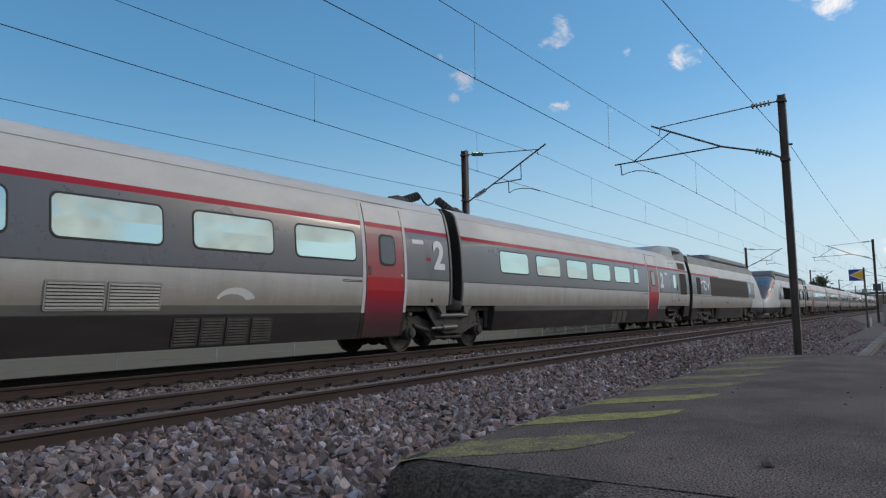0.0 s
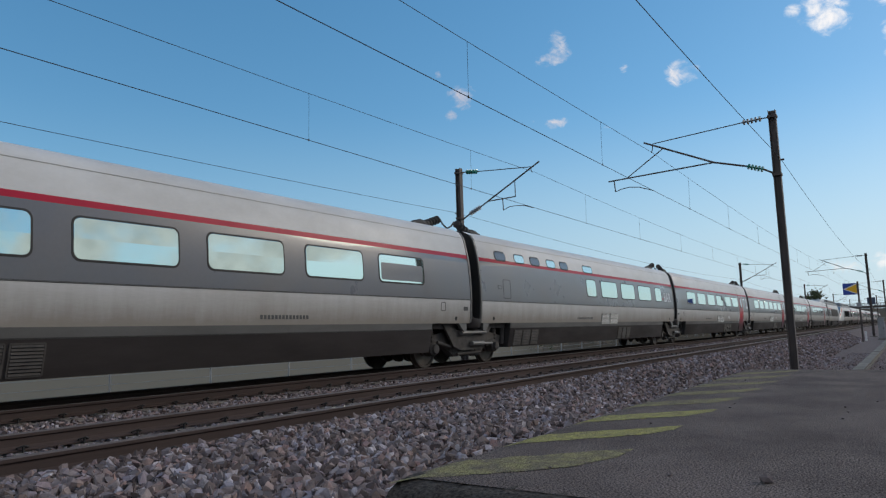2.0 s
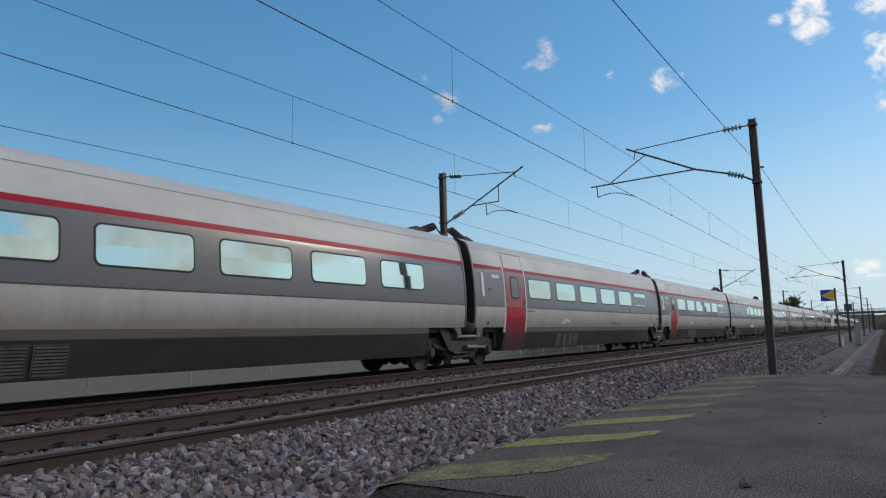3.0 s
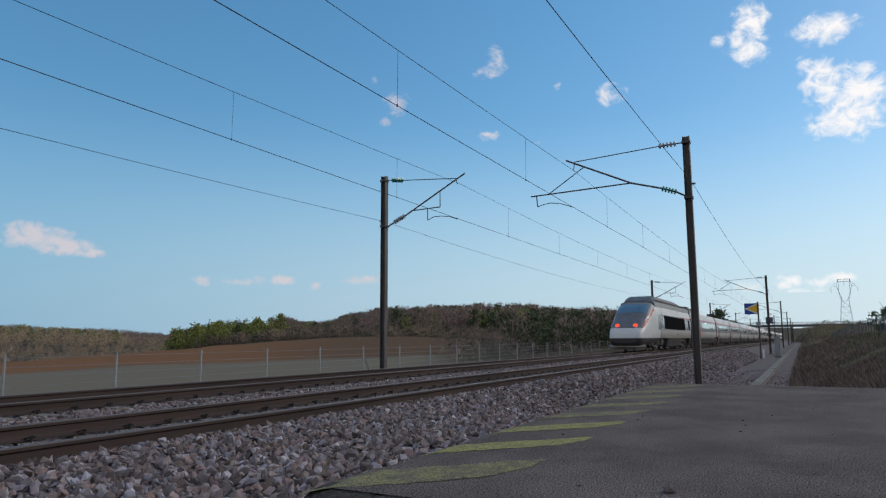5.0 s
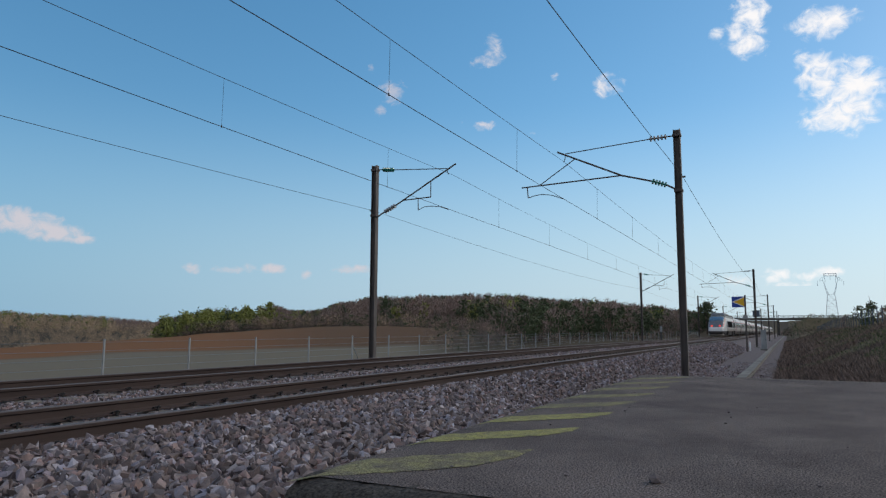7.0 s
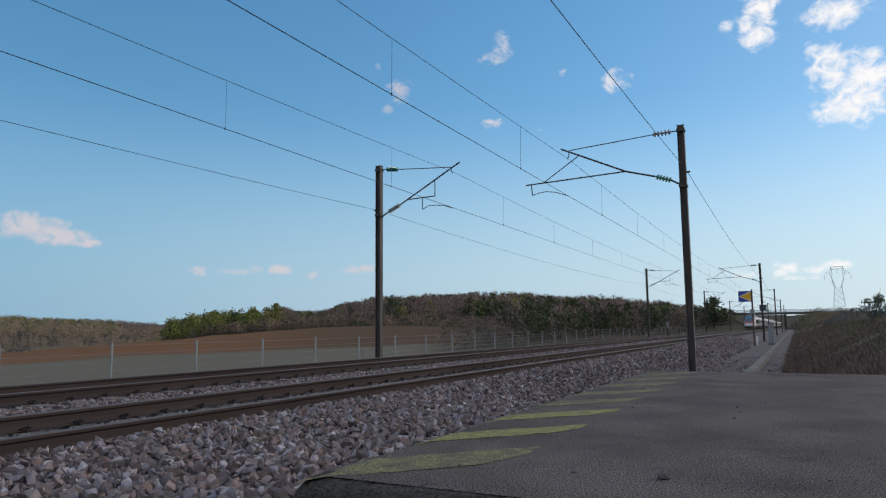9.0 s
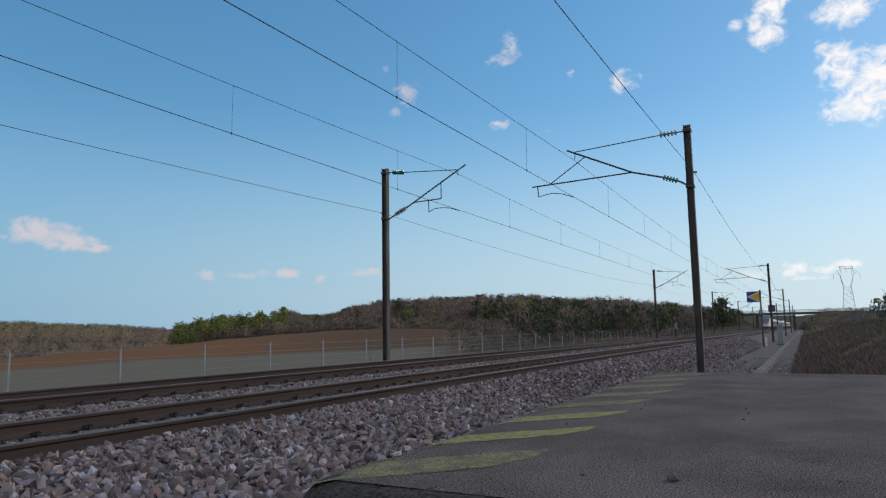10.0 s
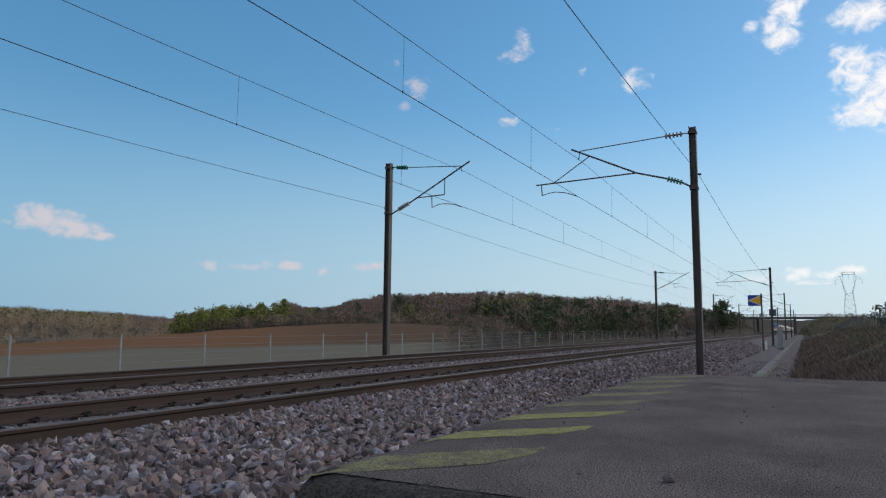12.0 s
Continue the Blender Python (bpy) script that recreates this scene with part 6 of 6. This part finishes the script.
def wood(name, label, spots, seed):
    out = empty_mesh()
    rng = np.random.default_rng(seed)
    for x, y, h, w, kind, n in spots:
        b = (x, y, ground_z(x, y) - 0.2)
        if kind == "bare":
            trunk(out, b, h * 0.8, h * 0.014, 0, rng.uniform(-0.05, 0.05))
            twigs(out, b, h, w, rng, n, 1)
        elif kind == "scrub":
            twigs(out, b, h, w, rng, n, 4, 0.02)
        else:
            trunk(out, b, h * 0.85, h * 0.02, 0)
            tufts(out, b, h, w, rng, n, 3 if kind == "pine" else 2, kind == "pine")
    return tagged(new(name, mesh_from(name, out)), label, "woods", kind="stuff")


def single_tree(x, y, h, w, kind, n, name, label):
    """A tree that stands out by itself: trunk with limbs, and a crown."""
    rng = np.random.default_rng(int(abs(x) * 13 + y))
    g = ground_z(x, y)
    root = thing(name, pose(x, y, g), label, "tree", "single trees")
    bm = bmesh.new()
    tube(bm, [(0, 0, -0.3), (0.05 * h * 0.3, 0, h * 0.35), (0, 0.02 * h, h * 0.9)], [h * 0.028, h * 0.02, h * 0.005], 7)
    for i in range(7):
        a, z = i * 2.4, h * (0.35 + 0.08 * i)
        L = w * (0.9 - 0.09 * i)
        tube(bm, [(0, 0, z), (math.cos(a) * L * 0.6, math.sin(a) * L * 0.6, z + h * 0.07), (math.cos(a) * L, math.sin(a) * L, z + h * 0.16)], [h * 0.011, h * 0.007, h * 0.003], 5)
    part("trunk", bm, M["bark"], root, "bark-covered trunk with limbs")
    out = empty_mesh()
    if kind == "bare":
        twigs(out, (0, 0, 0), h, w, rng, n, 1)
    else:
        tufts(out, (0, 0, 0), h, w, rng, n, 3 if kind == "pine" else 2, kind == "pine" and w < h * 0.4)
    crown = new("crown", mesh_from("crown", out))
    crown.parent = root
    return root


def polar(az, r):
    return -math.sin(radians(az)) * r, math.cos(radians(az)) * r


# height of the tree tops above the eye's level, in degrees, by azimuth to the left of +y
TREE_LINE = [(3, 1.15), (4.7, 1.38), (7.5, 1.73), (10.5, 2.15), (13, 2.5), (17.5, 2.65), (20.8, 3.0), (24, 3.0), (28.7, 2.83), (32, 2.75), (34.8, 2.25), (37, 1.6),
             (39, 1.6), (40.3, 1.95), (43, 1.7), (46.3, 1.42), (48, 1.2), (49.2, 0.5), (49.8, 0.8), (53.1, 1.13), (56.9, 1.38), (60.3, 1.5), (75, 1.55)]


def room(x, y):
    """How tall a tree may grow at (x, y) before it breaks the line of the tree tops."""
    r, az = math.hypot(x, y), -math.degrees(math.atan2(x, y))
    return EYE[2] + r * math.tan(radians(curve(az, TREE_LINE))) - ground_z(x, y)


def make_woods():
    rng = random.Random(7)
    spots = []
    # the wooded hill behind the field
    while len(spots) < 3400:
        az, r = rng.uniform(4, 49), math.sqrt(rng.uniform(160 ** 2, 380 ** 2))
        if r < 166 + 10 * math.sin(az * 0.8) or (az > 41 and r > 250):
            continue
        x, y = polar(az, r)
        if x > -26:
            continue
        green = 0.88 if az > 40.5 else 0.12 + 0.45 * (math.sin(az * 0.9 + r * 0.03) > 0.55)
        h = min(rng.uniform(4.5, 9.0), room(x, y) * rng.uniform(0.7, 1.05))
        if h < 1.2:
            continue
        if rng.random() < green:
            k = "pine" if rng.random() < (0.3 if az > 41 else 0.75) else "leaf"
            spots.append((x, y, h, max(h * 0.27, 1.3), k, 100))
        else:
            spots.append((x, y, h, max(h * 0.36, 1.6), "bare", 110))
    wood("hill_woods", "leafless brown woods with dark pines on a low hill", spots, 21)
    spots = []
    # dense dark growth close to the line, between the fence and the hill
    while len(spots) < 1200:
        y = rng.uniform(70, 335)
        x = -24 - rng.random() ** 1.3 * 0.34 * y
        az = math.degrees(math.atan2(-x, y))
        if az > rng.uniform(16, 24):
            continue
        h = min(rng.uniform(2.0, 7.0), room(x, y) * rng.uniform(0.5, 1.0))
        if h < 0.8:
            continue
        spots.append((x, y, h, max(0.9, h * 0.4), "pine" if rng.random() < 0.6 else "bare", 130))
    wood("lineside_thicket", "dark leafless thicket and pines behind the line fence", spots, 25)
    spots = []
    # scrub at the foot of the hill and along the fence
    while len(spots) < 1500:
        az = rng.uniform(5, 47)
        r = rng.uniform(80, 185) if az < rng.uniform(19, 28) else rng.uniform(140, 180) if az < 33 else rng.uniform(160, 172)
        x, y = polar(az, r)
        if x > -25:
            continue
        h = rng.uniform(0.9, 3.0) * (0.6 if r < 110 else 1.0)
        p = rng.random()
        spots.append((x, y, h, h * 0.75, "pine" if p < 0.2 else "scrub" if p < 0.35 else "bare", 70))
    while len(spots) < 2900:
        y = 40 + 190 * rng.random()
        x = -24.5 - rng.random() * (6 + 0.36 * y)
        if math.degrees(math.atan2(-x, y)) > rng.uniform(19, 30):
            continue
        h = rng.uniform(0.4, 1.5)
        p = rng.random()
        spots.append((x, y, h, h * 0.9, "pine" if p < 0.15 else "scrub" if p < 0.3 else "bare", 60))
    # bushes on the bridge's earthworks and on the bank before it
    while len(spots) < 3500:
        x, y = rng.uniform(-3, 26), rng.uniform(318, 345)
        h = rng.uniform(0.8, 2.2)
        spots.append((x, y, h, h * 0.9, "bare" if rng.random() < 0.6 else "pine", 60))
    while len(spots) < 4700:
        y = rng.uniform(120, 330)
        x = rng.uniform(0.6, 22)
        h = rng.uniform(0.3, 1.1)
        spots.append((x, y, h, h * 1.1, "bare" if rng.random() < 0.7 else "pine", 50))
    wood("foot_scrub", "dry brown scrub and bushes at the foot of the hill", spots, 22)
    spots = []
    # the valley and the far ridge
    while len(spots) < 5200:
        az, r = rng.uniform(47.5, 72), math.sqrt(rng.uniform(215 ** 2, 880 ** 2))
        x, y = polar(az, r)
        patch = noise.noise((x * 0.012, y * 0.012, 3.1))
        h = min(rng.uniform(2.0, 4.2) if r < 430 else rng.uniform(4.0, 7.5), room(x, y) * rng.uniform(0.85, 1.12))
        if h < 0.8:
            continue
        k = "scrub" if r < 450 + 90 * patch else "bare" if r > 660 + 80 * patch or az < 52 else ("leaf" if rng.random() < 0.35 + 0.6 * patch else "pine" if rng.random() < 0.25 else "scrub")
        spots.append((x, y, h, max(1.4, h * 0.55), k, 55))
    wood("ridge_woods", "distant woods, green and leafless, on a far ridge", spots, 23)
    spots = []
    while len(spots) < 420:
        az, r = rng.uniform(-40, 7), rng.uniform(420, 900)
        x, y = polar(az, r)
        if y > 335 and abs(x + 5) < 30:
            continue
        h = rng.uniform(5, 8)
        spots.append((x, y, h, h * 0.5, "bare" if rng.random() < 0.7 else "pine", 60))
    wood("far_woods", "low distant woods beyond the bridge", spots, 24)
    for az, r, h, w, k, n, lab in ((46.8, 168, 5.0, 2.0, "leaf", 420, "sunlit green tree at the wood's edge"), (45.2, 166, 5.2, 2.1, "leaf", 420, "sunlit green tree at the wood's edge"),
                                   (42.4, 170, 5.6, 2.2, "leaf", 420, "dark green tree at the wood's edge"), (40.6, 172, 6.0, 2.2, "leaf", 420, "dark green tree at the wood's edge"),
                                   (29.0, 165, 6.2, 2.0, "bare", 320, "pale leafless birch before the wood"), (21.5, 150, 5.0, 2.4, "pine", 420, "dark green bush-shaped pine below the hill"),
                                   (17.4, 150, 4.4, 2.2, "pine", 420, "dark green bush-shaped pine below the hill"), (5.6, 225, 9.2, 4.3, "pine", 700, "spreading pine beyond the masts")):
        x, y = polar(az, r)
        single_tree(x, y, h, w, k, n, "tree", lab)
    for x, y, h, k in ((10.5, 128, 3.6, "pine"), (12.2, 131, 4.2, "pine"), (14.5, 134, 3.8, "pine"), (9.4, 150, 2.6, "bare"), (13.0, 122, 3.0, "bare"), (16.5, 140, 4.4, "bare")):
        single_tree(x, y, h, h * 0.42, k, 300, "tree", "small windswept tree on top of the bank")


def bank_grass():
    """Dead stalks, brambles and tussocks on the cutting's bank."""
    rng = random.Random(3)
    out = empty_mesh()
    rows = {0: [], 1: [], 2: [], 3: []}
    for _ in range(100000):
        y = 12.5 + 120 * rng.random() ** 2
        x = -0.5 + rng.random() * min(9.0, 1.2 + 0.13 * y)
        g = ground_z(x, y)
        weeds = noise.noise((x * 0.5, y * 0.2, 0)) + 0.5 * (1 - smoothstep(0.5, 3.5, x))
        h = max(0.05, 0.09 + 0.2 * weeds) * rng.uniform(0.4, 1.3)
        a, w = rng.uniform(0, 6.28), 0.005 + 0.0003 * y
        lx, ly = rng.gauss(0, 0.6) * h, rng.gauss(0, 0.6) * h
        mi = (0 if rng.random() < 0.5 else 1) if weeds > 0.15 else (3 if rng.random() < 0.6 else 2 if rng.random() < 0.15 else 1)
        rows[mi].append(((x - w * math.cos(a), y - w * math.sin(a), g - 0.02), (x + w * math.cos(a), y + w * math.sin(a), g - 0.02), (x + lx, y + ly, g + h)))
    for mi, r in rows.items():
        r = np.array(r)
        triangles(out, r[:, 0], r[:, 1], r[:, 2], mi)
    ob = new("bank_vegetation", mesh_from("bank_vegetation", out))
    return tagged(ob, "dry grass and brambles on the cutting's bank", "grass", kind="stuff")


# ---------------------------------------------------------------- ballast stones
def make_stones():
    rng = np.random.default_rng(5)
    shapes = []
    for i in range(20):
        bm = bmesh.new()
        for p in rng.normal(size=(9, 3)):
            p = p / np.linalg.norm(p) * (0.75 + 0.45 * rng.random())
            bm.verts.new(p * (0.6, 0.47, 0.4))
        bmesh.ops.convex_hull(bm, input=bm.verts)
        for v in [v for v in bm.verts if not v.link_faces]:
            bm.verts.remove(v)
        bm.verts.ensure_lookup_table()
        bm.verts.index_update()
        shapes.append((np.array([v.co for v in bm.verts]), np.array([[v.index for v in f.verts] for f in bm.faces])))
        bm.free()
    V, F, base = [], [], 0
    # plan stretches: x range, y range, stones per square metre, least and most size
    for x0, x1, y0, y1, dens, s0, s1 in ((-5.62, -2.02, 0.2, 8.0, 420, 0.04, 0.105), (-5.62, -2.1, 8.0, 14.0, 280, 0.05, 0.1), (-5.62, -2.4, 14.0, 34.0, 110, 0.07, 0.12), (-5.6, -3.0, 34, 70, 40, 0.11, 0.16),
                                         (-7.26, -5.92, 0.5, 30.0, 340, 0.045, 0.085), (-10.0, -7.42, 2.0, 30.0, 240, 0.05, 0.09), (-11.5, -10.16, 3.0, 30.0, 200, 0.05, 0.09), (-2.7, -0.5, 14.0, 40.0, 90, 0.025, 0.05), (-13.3, -11.7, 3.0, 20, 40, 0.06, 0.1), (-5.0, -0.6, 14.0, 30.0, 25, 0.04, 0.08),
                                         (-9.9, -7.5, 30, 60, 40, 0.09, 0.14)):
        n = int((x1 - x0) * (y1 - y0) * dens)
        X, Y = rng.uniform(x0, x1, n), rng.uniform(y0, y1, n)
        keep = ~((X > PLAT_X - 0.02) & (Y > 2.5) & (Y < PLAT_END + 0.1))
        for c in (NEAR, FAR):
            for t in (-1, 1):
                keep &= np.abs(X - c - t * GAUGE / 2) > 0.088
        for x, y, s, k, ax in zip(X[keep], Y[keep], s0 + (s1 - s0) * rng.random(n) ** 1.5, rng.integers(0, 20, n), rng.normal(size=(n, 4))):
            w, a, b, c = ax / np.linalg.norm(ax)
            R = np.array(((1 - 2 * (b * b + c * c), 2 * (a * b - w * c), 2 * (a * c + w * b)), (2 * (a * b + w * c), 1 - 2 * (a * a + c * c), 2 * (b * c - w * a)), (2 * (a * c - w * b), 2 * (b * c + w * a), 1 - 2 * (a * a + b * b))))
            v, f = shapes[k]
            V.append((v * s) @ R.T + (x, y, ballast_z(x, y) - 0.012 + 0.03 * (s - 0.07) / 0.05))
            F.append(f + base)
            base += len(v)
    me = triangle_mesh("ballast_stones", np.concatenate(V), np.concatenate(F))
    me.materials.append(M["stone"])
    return tagged(new("ballast_stones", me), "loose crushed granite ballast in grey, buff and rose", "ballast", kind="stuff")


def pebbles():
    rng = random.Random(11)
    spots = [(-0.59, 3.42, 0.036)] + [(rng.uniform(-1.9, 1.2), rng.uniform(2.9, 9.5), rng.uniform(0.006, 0.013)) for _ in range(26)]
    for x, y, s in spots:
        bm = bmesh.new()
        bmesh.ops.create_icosphere(bm, subdivisions=1, radius=s)
        for v in bm.verts:
            v.co = v.co * rng.uniform(0.75, 1.15)
            v.co.z *= 0.62
        ob = part("pebble", bm, M["ballast"])
        ob.location, ob.rotation_euler = (x, y, PLAT_Z + s * 0.45), (0, 0, rng.uniform(0, 6))
        tagged(ob, "loose grey ballast pebble lying on the asphalt", "stone", "pebbles on the platform")


line_fence(-22.0, [16.9 + 3.96 * k for k in range(-6, 48)], lambda y: 0.45 + 0.003 * y, "wire_fence", "grey steel post and wire fence beside the field", "fences")
line_fence(6.4, [42 + 3.2 * k for k in range(48)], lambda y: ground_z(6.4, y) + 1.5, "wire_fence", "dull grey steel post and wire fence on the bank", "fences", "slate")
arrow_sign()
square_sign()
cabinet()
stake()
far_marker()
trough()
road_bridge()
pylon(pose(30.6, 598, 2.2))
pylon(pose(-232, 1360, 4, 0, 0, 20))
wind_turbine, wind_rotor = turbine()
make_woods()
bank_grass()
make_stones()
pebbles()


# ---------------------------------------------------------------- what moves
def motions():
    walk(clouds, [(t, pose(EYE[0] + WIND * (t - 12.0), EYE[1], EYE[2])) for t in (0.0, 6.0, 12.0)])
    times = (0.0, 3.0, 6.0, 9.0, 12.0)
    for car, y, turn in TRAIN:
        walk(car, [(t, pose(FAR, TRAIN_START + TRAIN_SPEED * t + y, 0, 0, 0, turn)) for t in times])
    walk(wind_rotor, [(t, pose(0, -2.2, 44.4, 0, -48.0 * t, 0)) for t in range(13)])


motions()
